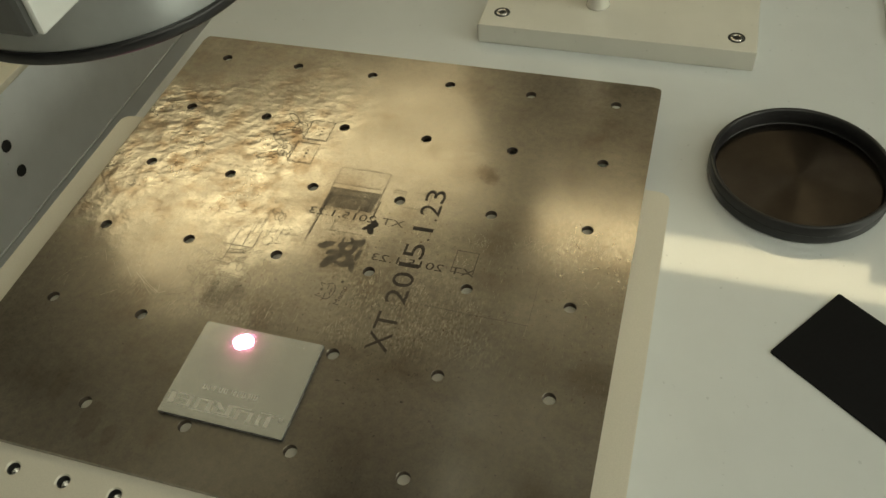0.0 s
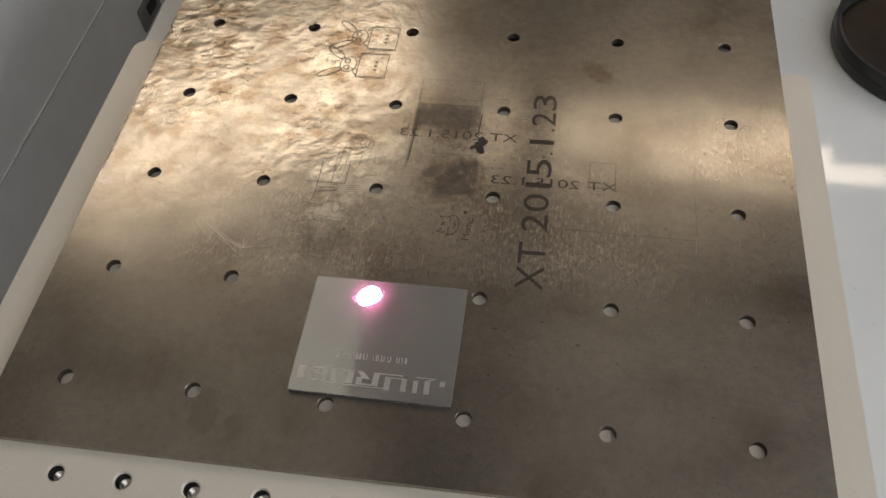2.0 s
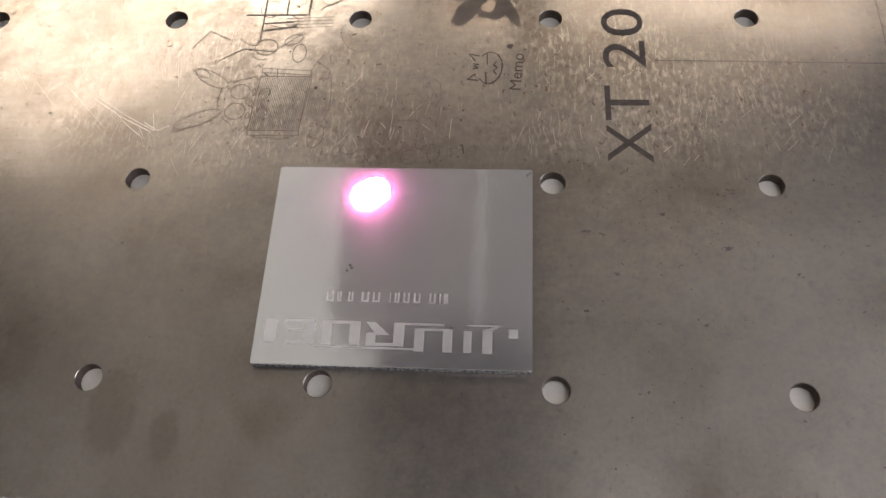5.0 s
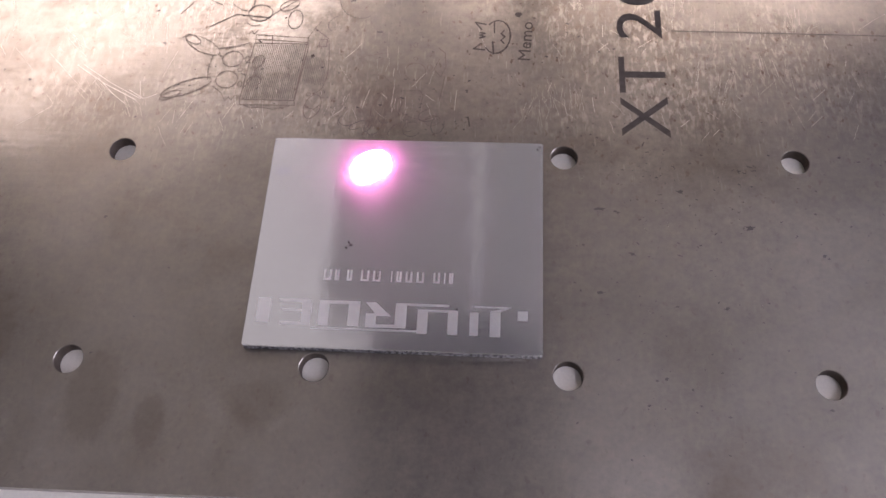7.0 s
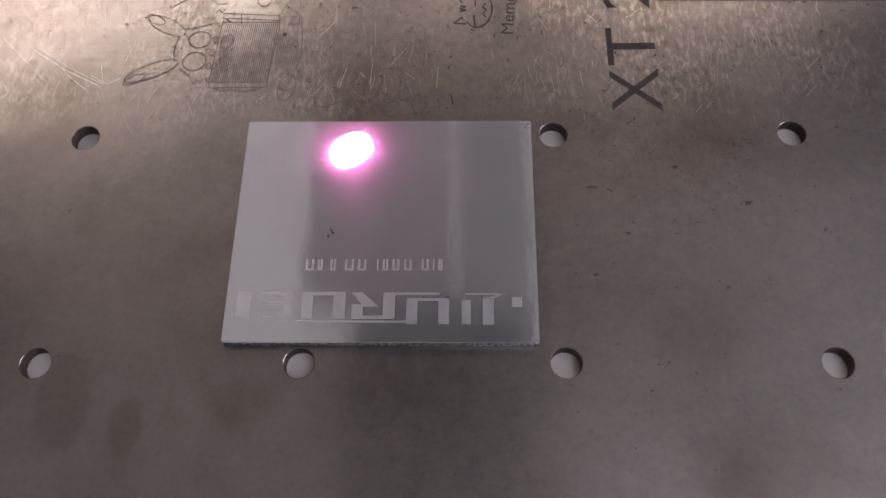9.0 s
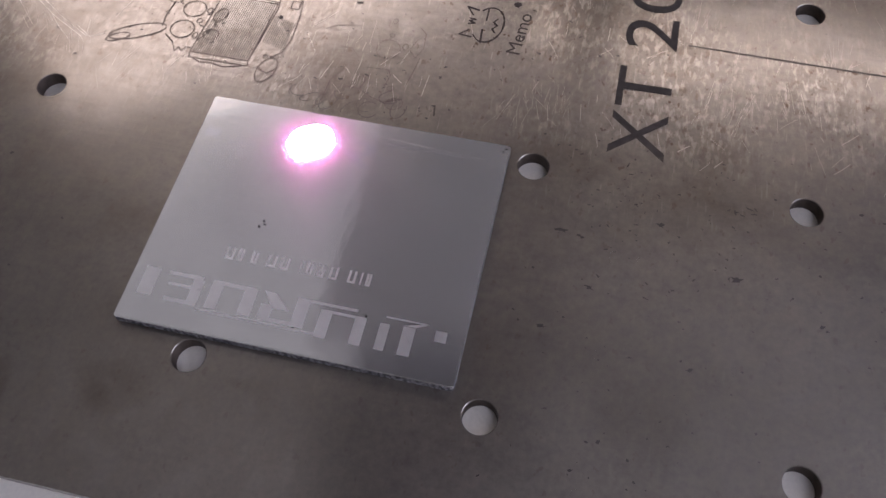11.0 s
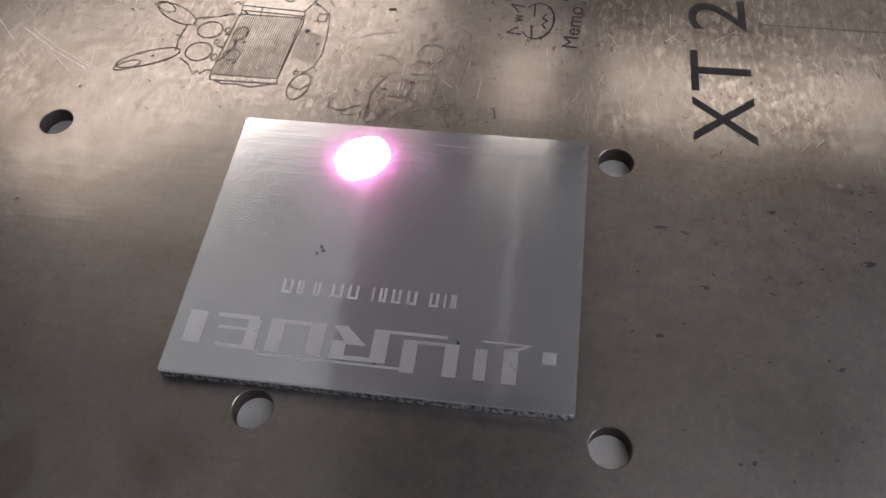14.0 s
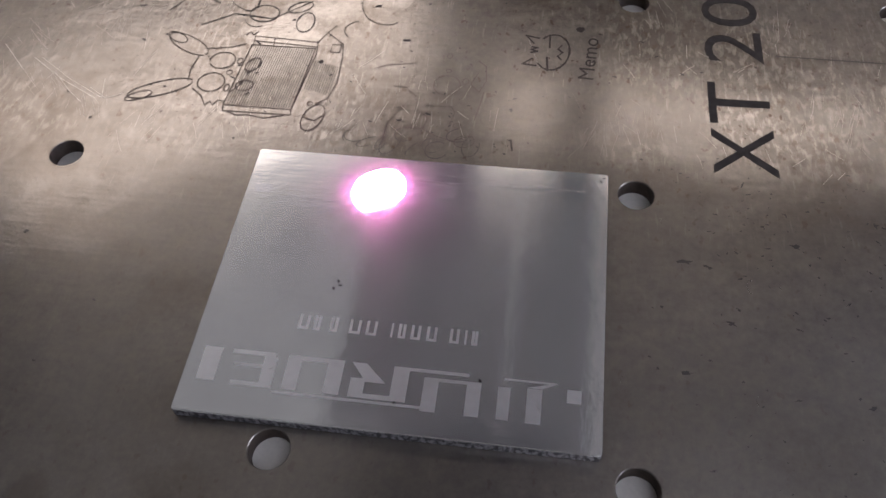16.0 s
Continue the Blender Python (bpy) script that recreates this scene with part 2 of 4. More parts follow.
STEEL = make_steel_plate()
BED = make_paint("white_gloss_paint", (0.70, 0.72, 0.72), 0.35, 1.0, 0.03)
CREAM = make_plain("cream_anodised", (0.70, 0.655, 0.56), 0.42, 0.12, 1600, 0.09, 0.12)
CABINET = make_paint("grey_white_sheet", (0.83, 0.84, 0.845), 0.35, 0.3, 0.05)
CABINET_TOP = make_paint("cream_sheet", (0.72, 0.67, 0.55), 0.4, 0.2, 0.05)
BLOCK = make_paint("white_block_paint", (0.74, 0.71, 0.63), 0.25, 0.6, 0.04)
CHROME = make_plain("bright_screw", (0.75, 0.73, 0.7), 0.22, 1.0, 400, 0.15)
DARK = make_plain("dark_recess", (0.02, 0.02, 0.02), 0.6, 0.0)
BLACK = make_plain("black_anodised", (0.018, 0.017, 0.018), 0.38, 0.0, 400, 0.3)
MATT_BLACK = make_plain("matt_black_card", (0.006, 0.006, 0.007), 0.6, 0.0, 600, 0.3, 0.04, 0.15)
CAP_FLOOR, cap_tree, cap_bsdf = shader("turned_brown_metal", (0.115, 0.092, 0.075), 0.40, 1.0)
cap_bsdf.inputs["Anisotropic"].default_value = 0.85
cap_tan = cap_tree.nodes.new("ShaderNodeTangent")
cap_tan.direction_type, cap_tan.axis = "RADIAL", "Z"
link(cap_tree, cap_tan.outputs[0], cap_bsdf.inputs["Tangent"])
cap_c = grain(cap_tree, 60, 4)
link(cap_tree, ramp(cap_tree, cap_c, [(0.3, (0.050, 0.041, 0.035)), (0.7, (0.070, 0.058, 0.050))]), cap_bsdf.inputs["Base Color"])
HEAD = make_plain("dark_head_paint", (0.10, 0.10, 0.096), 0.42, 0.0, 300, 0.08)
# head paint lightened as if lit, for the side faces
LIT_SIDE = make_plain("lit_side_paint", (0.74, 0.74, 0.71), 0.4, 0.0, 200, 0.06)
# tones of the pieces added under the head for the tag's reflections
STREAK = make_plain("streak_white", (0.82, 0.82, 0.80), 0.4, 0.0, 200, 0.05)
UNDERSIDE = make_plain("grey_underside", (0.34, 0.34, 0.33), 0.5, 0.0, 300, 0.08)
LATCH = make_plain("grey_latch", (0.26, 0.27, 0.28), 0.4, 0.4, 300, 0.1)
LENS_METAL = make_plain("satin_lens_barrel", (0.68, 0.70, 0.70), 0.3, 0.9, 200, 0.06, 0.03)
def make_tag(name, colour, rough, aniso, metal=0.9):
    """Rolled aluminium: the fine lines run across, so reflections smear lengthways."""
    m, t, b = shader(name, colour, rough, metal)
    b.inputs["Anisotropic"].default_value = aniso
    tan = t.nodes.new("ShaderNodeTangent")
    tan.direction_type, tan.axis = "RADIAL", "X"
    link(t, tan.outputs[0], b.inputs["Tangent"])
    roll = grain(t, 60, 4, (1, 30, 1))
    smear = grain(t, 55, 4, (1.6, 1, 1), warp=0.4)
    c = ramp(t, roll, [(0.3, tuple(v * 0.94 for v in colour)), (0.7, colour)])
    c = blend(t, c, ramp(t, smear, [(0.3, 0.93), (0.7, 1.0)]), 1.0, "MULTIPLY")
    link(t, c, b.inputs["Base Color"])
    link(t, calc(t, "ADD", rough - 0.03, calc(t, "MULTIPLY", smear, 0.06)), b.inputs["Roughness"])
    relief(t, b, [(smear, 0.05, 0.0010), (roll, 0.03, 0.0002), (grain(t, 900, 2), 0.04, 0.0001)])
    return m


TAG = make_tag("rolled_aluminium", (0.86, 0.855, 0.80), 0.125, 0.8)
FRESH_MARK = make_plain("fresh_mark", (0.78, 0.78, 0.76), 0.17, 0.88, 900, 0.05)
TAG_MARK = make_plain("frosted_mark", (0.81, 0.805, 0.77), 0.28, 0.82, 900, 0.06)
SAWN, sawn_tree, sawn_bsdf = shader("sawn_edge", (0.1, 0.1, 0.1), 0.4, 0.8)
sawn_n = grain(sawn_tree, 1500, 3, (1, 1, 0.6))
link(sawn_tree, ramp(sawn_tree, sawn_n, [(0.42, (0.10, 0.10, 0.11)), (0.58, (0.55, 0.55, 0.57))]), sawn_bsdf.inputs["Base Color"])
relief(sawn_tree, sawn_bsdf, [(sawn_n, 0.5, 0.0003)])
MARK = make_plain("burnt_engraving", (0.062, 0.052, 0.043), 0.75, 0.0, 500, 0.35, 0.08, 0.2)
LINE = make_plain("thin_burnt_line", (0.13, 0.098, 0.076), 0.6, 0.2, 900, 0.5)
SCORCH = make_plain("scorched_steel", (0.125, 0.103, 0.080), 0.45, 0.4, 220, 0.45)
FAINT = make_plain("faint_engraving", (0.10, 0.085, 0.07), 0.5, 0.35, 500, 0.3)
SHAVING = make_plain("bright_shaving", (0.85, 0.84, 0.82), 0.25, 1.0, 500, 0.1)
BARE = make_plain("bare_bright_scratch", (0.62, 0.585, 0.52), 0.28, 0.9, 300, 0.35)
PALE = make_plain("bare_scratch", (0.47, 0.435, 0.38), 0.28, 0.9, 500, 0.15)
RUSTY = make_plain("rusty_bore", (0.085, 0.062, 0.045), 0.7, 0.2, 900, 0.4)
GRIME = make_plain("dark_grime", (0.04, 0.033, 0.027), 0.7, 0.0, 500, 0.3)
ROOM = make_plain("room_wall_paint", (0.47, 0.46, 0.435), 0.7, 0.0, 6, 0.06)
CEILING = make_plain("ceiling_paint", (0.78, 0.76, 0.73), 0.8, 0.0, 6, 0.05)
BLUEGREY = make_plain("blue_grey_enamel", (0.05, 0.055, 0.075), 0.5, 0.0, 20, 0.1)
ROOM_FLOOR = make_plain("room_floor", (0.22, 0.21, 0.2), 0.6, 0.0, 6, 0.1)
TUBE = make_glow("lamp_diffuser", (1.0, 0.86, 0.66), TUBE_POWER)
PANEL = make_glow("side_fill_glow", (0.92, 0.96, 1.0), PANEL_POWER)
CEIL = make_glow("far_fill_glow", (1.0, 0.95, 0.83), FAR_FILL_POWER)
NEAR = make_glow("near_fill_glow", (0.97, 0.98, 1.0), NEAR_FILL_POWER)
WORK = make_glow("work_diffuser", (1.0, 0.87, 0.68), WORK_POWER)
SPARK = make_glow("plasma", (1.0, 0.24, 0.58), SPARK_POWER)


# ---- building helpers ----
def thing(name, label, category, at=(0, 0, 0), kind="", group=""):
    ob = new(name)
    ob.location = at
    return tagged(ob, label, category, group, kind)


def part(name, bm, material, parent, label="", smooth=False):
    me = bpy.data.meshes.new(name)
    bm.normal_update()
    bm.to_mesh(me)
    bm.free()
    me.materials.append(material)
    for p in me.polygons:
        p.use_smooth = smooth
    ob = new(name, me)
    if parent is not None:
        ob.parent = parent
    if label:
        ob["label"] = label
    return ob


def box(x0, x1, y0, y1, z0, z1, bevel=0.0, seg=2):
    bm = bmesh.new()
    bmesh.ops.create_cube(bm, size=1.0)
    for v in bm.verts:
        v.co = Vector(((x0 + x1) / 2 + v.co.x * (x1 - x0), (y0 + y1) / 2 + v.co.y * (y1 - y0), (z0 + z1) / 2 + v.co.z * (z1 - z0)))
    if bevel:
        bmesh.ops.bevel(bm, geom=bm.edges[:], offset=bevel, segments=seg, affect="EDGES", profile=0.6)
    return bm


def slab(outline, z0, z1, bevel=0.0):
    """A flat solid from an outline."""
    bm = bmesh.new()
    top = bm.faces.new([bm.verts.new((x, y, z1)) for x, y in outline])
    low = [bm.verts.new((x, y, z0)) for x, y in outline]
    bm.faces.new(low[::-1])
    up = list(top.verts)
    n = len(up)
    for i in range(n):
        bm.faces.new((low[i], low[(i + 1) % n], up[(i + 1) % n], up[i]))
    if bevel:
        bmesh.ops.bevel(bm, geom=list(top.edges), offset=bevel, segments=2, affect="EDGES")
    return bm


def round_rect(x0, x1, y0, y1, r, n=6):
    pts = []
    for cx, cy, a0 in ((x1 - r, y0 + r, -90), (x1 - r, y1 - r, 0), (x0 + r, y1 - r, 90), (x0 + r, y0 + r, 180)):
        for i in range(n + 1):
            a = radians(a0 + 90 * i / n)
            pts.append((cx + r * math.cos(a), cy + r * math.sin(a)))
    return pts


def lathe(profile, n=64, closed=False):
    """A turned solid round z from (r, z) pairs."""
    bm = bmesh.new()
    rings = []
    for r, z in profile:
        if r <= 1e-6:
            rings.append([bm.verts.new((0, 0, z))])
        else:
            rings.append([bm.verts.new((r * math.cos(2 * math.pi * i / n), r * math.sin(2 * math.pi * i / n), z)) for i in range(n)])
    pairs = list(zip(rings, rings[1:])) + ([(rings[-1], rings[0])] if closed else [])
    for a, b in pairs:
        for i in range(n):
            j = (i + 1) % n
            if len(a) == 1 and len(b) == 1:
                continue
            if len(a) == 1:
                bm.faces.new((a[0], b[j], b[i]))
            elif len(b) == 1:
                bm.faces.new((a[i], a[j], b[0]))
            else:
                bm.faces.new((a[i], a[j], b[j], b[i]))
    bmesh.ops.recalc_face_normals(bm, faces=bm.faces[:])
    return bm


def holed_sheet(xs, ys, holes, z0, z1, corner=0.0, n=48, chamfer=0.0):
    """A plate from cells between xs and ys; a cell with an entry in holes {(i, j): (cx, cy, r)} has a round hole through it."""
    bm = bmesh.new()
    X0, X1, Y0, Y1 = xs[0], xs[-1], ys[0], ys[-1]

    def trim(x, y):
        for cx, sx in ((X0 + corner, -1), (X1 - corner, 1)):
            for cy, sy in ((Y0 + corner, -1), (Y1 - corner, 1)):
                dx, dy = (x - cx) * sx, (y - cy) * sy
                if corner and dx > 0 and dy > 0:
                    k = corner / math.hypot(dx, dy) * max(dx, dy) / corner
                    return cx + (x - cx) * k, cy + (y - cy) * k
        return x, y

    def wall(ring_a, ring_b):
        for i in range(len(ring_a)):
            j = (i + 1) % len(ring_a)
            bm.faces.new((ring_a[i], ring_a[j], ring_b[j], ring_b[i]))

    for i in range(len(xs) - 1):
        for j in range(len(ys) - 1):
            x0, x1, y0, y1 = xs[i], xs[i + 1], ys[j], ys[j + 1]
            hole = holes.get((i, j))
            if hole is None:
                cx, cy, r = (x0 + x1) / 2, (y0 + y1) / 2, 0
            else:
                cx, cy, r = hole
            outer, inner = [], []
            for k in range(n):
                a = 2 * math.pi * (k + 0.5) / n
                c, s = math.cos(a), math.sin(a)
                tx = ((x1 if c > 0 else x0) - cx) / c
                ty = ((y1 if s > 0 else y0) - cy) / s
                d = min(tx, ty)
                outer.append(trim(cx + c * d, cy + s * d))
                inner.append((cx + r * c, cy + r * s))
            # the four corners replace the nearest points
            for qx, qy in ((x0, y0), (x1, y0), (x1, y1), (x0, y1)):
                k = min(range(n), key=lambda k: (outer[k][0] - qx) ** 2 + (outer[k][1] - qy) ** 2)
                outer[k] = trim(qx, qy)
            tops = [bm.verts.new((*p, z1)) for p in outer]
            lows = [bm.verts.new((*p, z0)) for p in outer]
            if r:
                if chamfer:
                    rim = [bm.verts.new((cx + (x - cx) * (1 + chamfer / r), cy + (y - cy) * (1 + chamfer / r), z1)) for x, y in inner]
                    mid = [bm.verts.new((*p, z1 - chamfer)) for p in inner]
                    wall(tops, rim)
                    wall(rim, mid)
                else:
                    mid = [bm.verts.new((*p, z1)) for p in inner]
                    wall(tops, mid)
                deep = [bm.verts.new((*p, z0)) for p in inner]
                wall(mid, deep)
                wall(deep, lows)
            else:
                bm.faces.new(tops)
                bm.faces.new(lows[::-1])
            for k in range(n):
                m_ = (k + 1) % n
                (ax, ay), (bx, by) = outer[k], outer[m_]
                e = 1e-6
                mx, my = (ax + bx) / 2, (ay + by) / 2
                if (mx < X0 + corner * 0.7 and i == 0 and (abs(mx - X0) < e or my < Y0 + corner or my > Y1 - corner)) or \
                   (mx > X1 - corner * 0.7 and i == len(xs) - 2 and (abs(mx - X1) < e or my < Y0 + corner or my > Y1 - corner)) or \
                   abs(my - Y0) < e or abs(my - Y1) < e:
                    bm.faces.new((lows[k], lows[m_], tops[m_], tops[k]))
    bmesh.ops.remove_doubles(bm, verts=bm.verts[:], dist=1e-5)
    bmesh.ops.recalc_face_normals(bm, faces=bm.faces[:])
    return bm


def strokes(lines, width, z, wobble=0.0):
    """Flat ribbons along polylines, a hair above a surface."""
    bm = bmesh.new()
    for pts in lines:
        for (ax, ay), (bx, by) in zip(pts, pts[1:]):
            d = Vector((bx - ax, by - ay))
            if d.length < 1e-7:
                continue
            w = width * (1 + wobble * (random.random() - 0.5))
            s = Vector((-d.y, d.x)).normalized() * w / 2
            o = d.normalized() * w * 0.3
            bm.faces.new([bm.verts.new((p[0], p[1], z)) for p in
                          ((ax - o.x + s.x, ay - o.y + s.y), (ax - o.x - s.x, ay - o.y - s.y), (bx + o.x - s.x, by + o.y - s.y), (bx + o.x + s.x, by + o.y + s.y))][::1])
            z += 0.0000012
    return bm


def ring(cx, cy, rx, ry, n=24, turn=0.0, a0=0, a1=360):
    out = []
    for i in range(n + 1):
        a = radians(a0 + (a1 - a0) * i / n)
        x, y, t = rx * math.cos(a), ry * math.sin(a), radians(turn)
        out.append((cx + x * math.cos(t) - y * math.sin(t), cy + x * math.sin(t) + y * math.cos(t)))
    return out


def rect(x0, x1, y0, y1):
    return [(x0, y0), (x1, y0), (x1, y1), (x0, y1), (x0, y0)]


def blot(cx, cy, r, z, n=28, uneven=0.35, stretch=1.0, turn=0.0):
    """A flat stain with an uneven edge."""
    bm = bmesh.new()
    vs = []
    for i in range(n):
        a = 2 * math.pi * i / n
        k = r * (1 + uneven * noise.noise((math.cos(a) * 1.7 + cx * 90, math.sin(a) * 1.7 + cy * 90, r * 400)))
        x, y = k * math.cos(a) * stretch, k * math.sin(a)
        vs.append(bm.verts.new((cx + x * math.cos(turn) - y * math.sin(turn), cy + x * math.sin(turn) + y * math.cos(turn), z)))
    bm.faces.new(vs)
    return bm


def lettering(name, text, material, parent, m, width, height, label=""):
    """Flat letters of a given run and cap height; m places their lower left corner."""
    cu = bpy.data.curves.new(name, "FONT")
    cu.body = text
    cu.resolution_u = 4
    tmp = bpy.data.objects.new("lettering_draft", cu)
    scene.collection.objects.link(tmp)
    bpy.context.view_layer.update()
    me = bpy.data.meshes.new_from_object(tmp.evaluated_get(bpy.context.evaluated_depsgraph_get()))
    bpy.data.objects.remove(tmp)
    bpy.data.curves.remove(cu)
    co = np.array([v.co[:] for v in me.vertices])
    lo, hi = co.min(0), co.max(0)
    for v in me.vertices:
        v.co = m @ Vector(((v.co.x - lo[0]) / (hi[0] - lo[0]) * width, (v.co.y - lo[1]) / (hi[1] - lo[1]) * height, 0))
    me.materials.clear()
    me.materials.append(material)
    ob = new(name, me)
    ob.parent = parent
    if label:
        ob["label"] = label
    return ob


# ---- the room ----
tagged(part("floor", box(-2.2, 2.4, -2.2, 2.4, -0.95, -0.9), ROOM_FLOOR, None), "dull grey workshop floor", "floor", kind="structure")
tagged(part("ceiling", box(-2.2, 2.4, -2.2, 2.4, 1.7, 1.75), CEILING, None), "plain white workshop ceiling", "ceiling", kind="structure")
for nm, b in (("wall_north", (-2.2, 2.4, 2.4, 2.45)), ("wall_south", (-2.2, 2.4, -2.25, -2.2)),
              ("wall_west", (-2.25, -2.2, -2.2, 2.4)), ("wall_east", (2.4, 2.45, -2.2, 2.4))):
    tagged(part(nm, box(*b, -0.9, 1.7), ROOM, None), "plain off-white painted workshop wall", "wall", kind="structure")

# strip lamp hung behind the machine
lamp = thing("strip_lamp", "warm white strip lamp hung behind the machine", "lamp", (0.42, 1.0, 0.93))
tilt = pose(0, 0, 0, -45)
for sx in (-0.393, 0.393):
    bm = box(sx - 0.012, sx + 0.012, -0.045, 0.045, -0.012, 0.012, 0.004)
    bm.transform(tilt)
    part("end_cap", bm, CABINET, lamp, "pale end cap")
bm = box(-0.38, 0.38, -0.034, 0.034, -0.004, 0.004)
bm.transform(tilt)
part("diffuser", bm, TUBE, lamp, "glowing warm white diffuser")
for sx in (-0.393, 0.393):
    bm = lathe([(0.003, 0.02), (0.003, 0.765)], 10)
    bm.transform(pose(sx, 0, 0))
    part("hanger", bm, DARK, lamp)

# flat work lamp hung beyond the cabinet
work = thing("work_lamp", "flat warm white work lamp hung beyond the cabinet", "lamp", (-0.455, 1.0, 0.92))
tilt = pose(0, 0, 0, 0, 0, 33) @ pose(0, 0, 0, -48)
bm = box(-0.41, 0.41, -0.14, 0.14, 0.004, 0.03, 0.006)
bm.transform(tilt)
part("housing", bm, CABINET, work)
bm = box(-0.40, 0.40, -0.13, 0.13, -0.004, 0.003)
bm.transform(tilt)
part("diffuser", bm, WORK, work, "glowing warm white diffuser")
for sx in (-0.2, 0.2):
    bm = lathe([(0.003, 0.02), (0.003, 0.775)], 10)
    bm.transform(pose(0, 0, 0, 0, 0, 33) @ pose(sx, 0, 0))
    part("hanger", bm, DARK, work)

# unseen fill panels added on the ceiling, the one beyond the machine turned low
for px, py, glow, words in ((-0.42, 0.78, CEIL, "flat square dim fill panel added on the unseen ceiling"), (0.98, -0.75, NEAR, "flat square bright white fill panel added on the unseen ceiling")):
    panel = thing("ceiling_fill", words, "lamp", (px, py, 1.69), group="ceiling panels")
    part("frame", box(-0.62, 0.62, -0.62, 0.62, -0.01, 0.0095, 0.003), CABINET, panel)
    part("diffuser", box(-0.6, 0.6, -0.6, 0.6, -0.016, -0.0105), glow, panel, "glowing white diffuser")

# unseen dark cabinet on the far side, added to darken the plate's reflection
tall = thing("reflection_cabinet", "tall dark blue-grey cabinet, unseen, added to darken reflections", "cabinet", (1.05, 1.22, -0.9))
part("cabinet_body", box(-0.36, 0.36, -0.20, 0.22, 0.0, 2.5, 0.006), BLUEGREY, tall)
for sx in (-0.18, 0.18):
    dr = part("door", box(sx - 0.172, sx + 0.172, -0.222, -0.202, 0.06, 2.46, 0.004), BLUEGREY, tall)
    part("handle", box(sx * 0.2 - 0.006, sx * 0.2 + 0.006, -0.245, -0.2225, 1.0, 1.14, 0.003), CHROME, dr, "bright bar handle")

# unseen window added in the east wall as cool side fill
win = thing("window_fill", "wide unseen window added as cool side fill", "window", (2.4, -0.2, 0.99), "structure")
for nm, bb in (("sill", (-0.06, 0.0, -0.95, 0.95, -0.66, -0.62)), ("lintel", (-0.02, 0.0, -0.95, 0.95, 0.62, 0.66)),
               ("jamb", (-0.02, 0.0, -0.95, -0.91, -0.62, 0.62)), ("jamb", (-0.02, 0.0, 0.91, 0.95, -0.62, 0.62)), ("mullion", (-0.02, 0.0, -0.02, 0.02, -0.62, 0.62))):
    part(nm, box(*bb, 0.003), CABINET, win)
for y0, y1 in ((-0.909, -0.021), (0.021, 0.909)):
    part("bright_pane", box(-0.008, -0.003, y0, y1, -0.619, 0.619), PANEL, win, "glowing pane of the added side fill")

# ---- the machine bed ----
bed = thing("machine_bed", "glossy white painted machine bed under the work plates", "machine bed", kind="structure")
part("bed_plate", slab(round_rect(-0.046, 0.72, -0.34, 0.75, 0.012), -0.055, -0.015, 0.0015), BED, bed)
part("plinth", box(-0.02, 0.70, -0.30, 0.72, -0.9, -0.0551), CABINET, bed)
part("access_cover", slab(round_rect(0.406, 0.62, 0.355, 0.60, 0.012), -0.0149, -0.0125, 0.0006), BED, bed, "thin white cover plate with rounded corners")

# cabinet beside the bed
cab = thing("side_cabinet", "grey-white sheet metal cabinet beside the machine bed", "cabinet", (-0.22, 0, 0))
part("lower_panel", box(-0.012, 0.0, -0.6, 0.9, -0.9, -0.1722), CABINET, cab)
part("upper_panel", box(-0.012, 0.0, -0.6, 0.9, -0.1705, -0.068), CABINET, cab)
part("seam_strip", box(-0.008, 0.0012, -0.6, 0.9, -0.1722, -0.1705), BED, cab, "pale folded seam")
part("top", box(-0.5, 0.001, -0.6, 0.9, -0.0679, -0.062, 0.0008), CABINET_TOP, cab, "cream sheet metal top")
latch = part("latch_plate", box(0.0001, 0.0022, 0.457, 0.498, -0.2375, -0.2135, 0.0006), LATCH, cab, "grey metal latch plate")
part("latch_slot", box(0.0018, 0.0030, 0.472, 0.490, -0.230, -0.219), DARK, latch, "dark slot")
part("guide_strip", box(0.0001, 0.004, 0.512, 0.520, -0.27, -0.20, 0.0005), BED, cab)
for z in (-0.104, -0.1306):
    bm = lathe([(0, 0.0014), (0.0042, 0.0014), (0.0052, 0.0003)], 20)
    bm.transform(Matrix.Translation((0, 0.2364, z)) @ pose(0, 0, 0, 0, 90, 0))
    part("screw_hole", bm, DARK, cab)

# ---- cream under plate with a row of tapped holes ----
under = thing("under_plate", "cream anodised aluminium under plate with tapped holes", "plate", (0, 0, 0))
tap_x = [0.0096 + 0.025 * k for k in range(-1, 11)]
xs = [-0.0415] + [(a + b) / 2 for a, b in zip(tap_x, tap_x[1:])] + [0.2877]
ys = [-0.115, -0.100, -0.0435, -0.0265, 0.0, 0.172, 0.1875]
holes = {(i, 2): (x, -0.035, 0.0029) for i, x in enumerate(tap_x)}
part("plate_body", holed_sheet(xs, ys, holes, -0.015, -0.003, 0.0065, 64, 0.0006), CREAM, under)
for x in tap_x:
    # black lining: the shade deep in the hole is put into its colour
    bm = lathe([(0.00285, -0.0149), (0.00285, -0.0037)], 28)
    bm.transform(pose(x, -0.035, 0))
    part("dark_lining", bm, DARK, under, "black lining standing for the shade in a tapped hole", True)
    bm = lathe([(0, -0.0085), (0.00235, -0.0085), (0.00235, -0.0062), (0.0018, -0.0062), (0.0018, -0.0080), (0, -0.0080)], 18)
    bm.transform(pose(x, -0.035, 0))
    part("set_screw", bm, CHROME, under, "steel set screw deep in its hole")

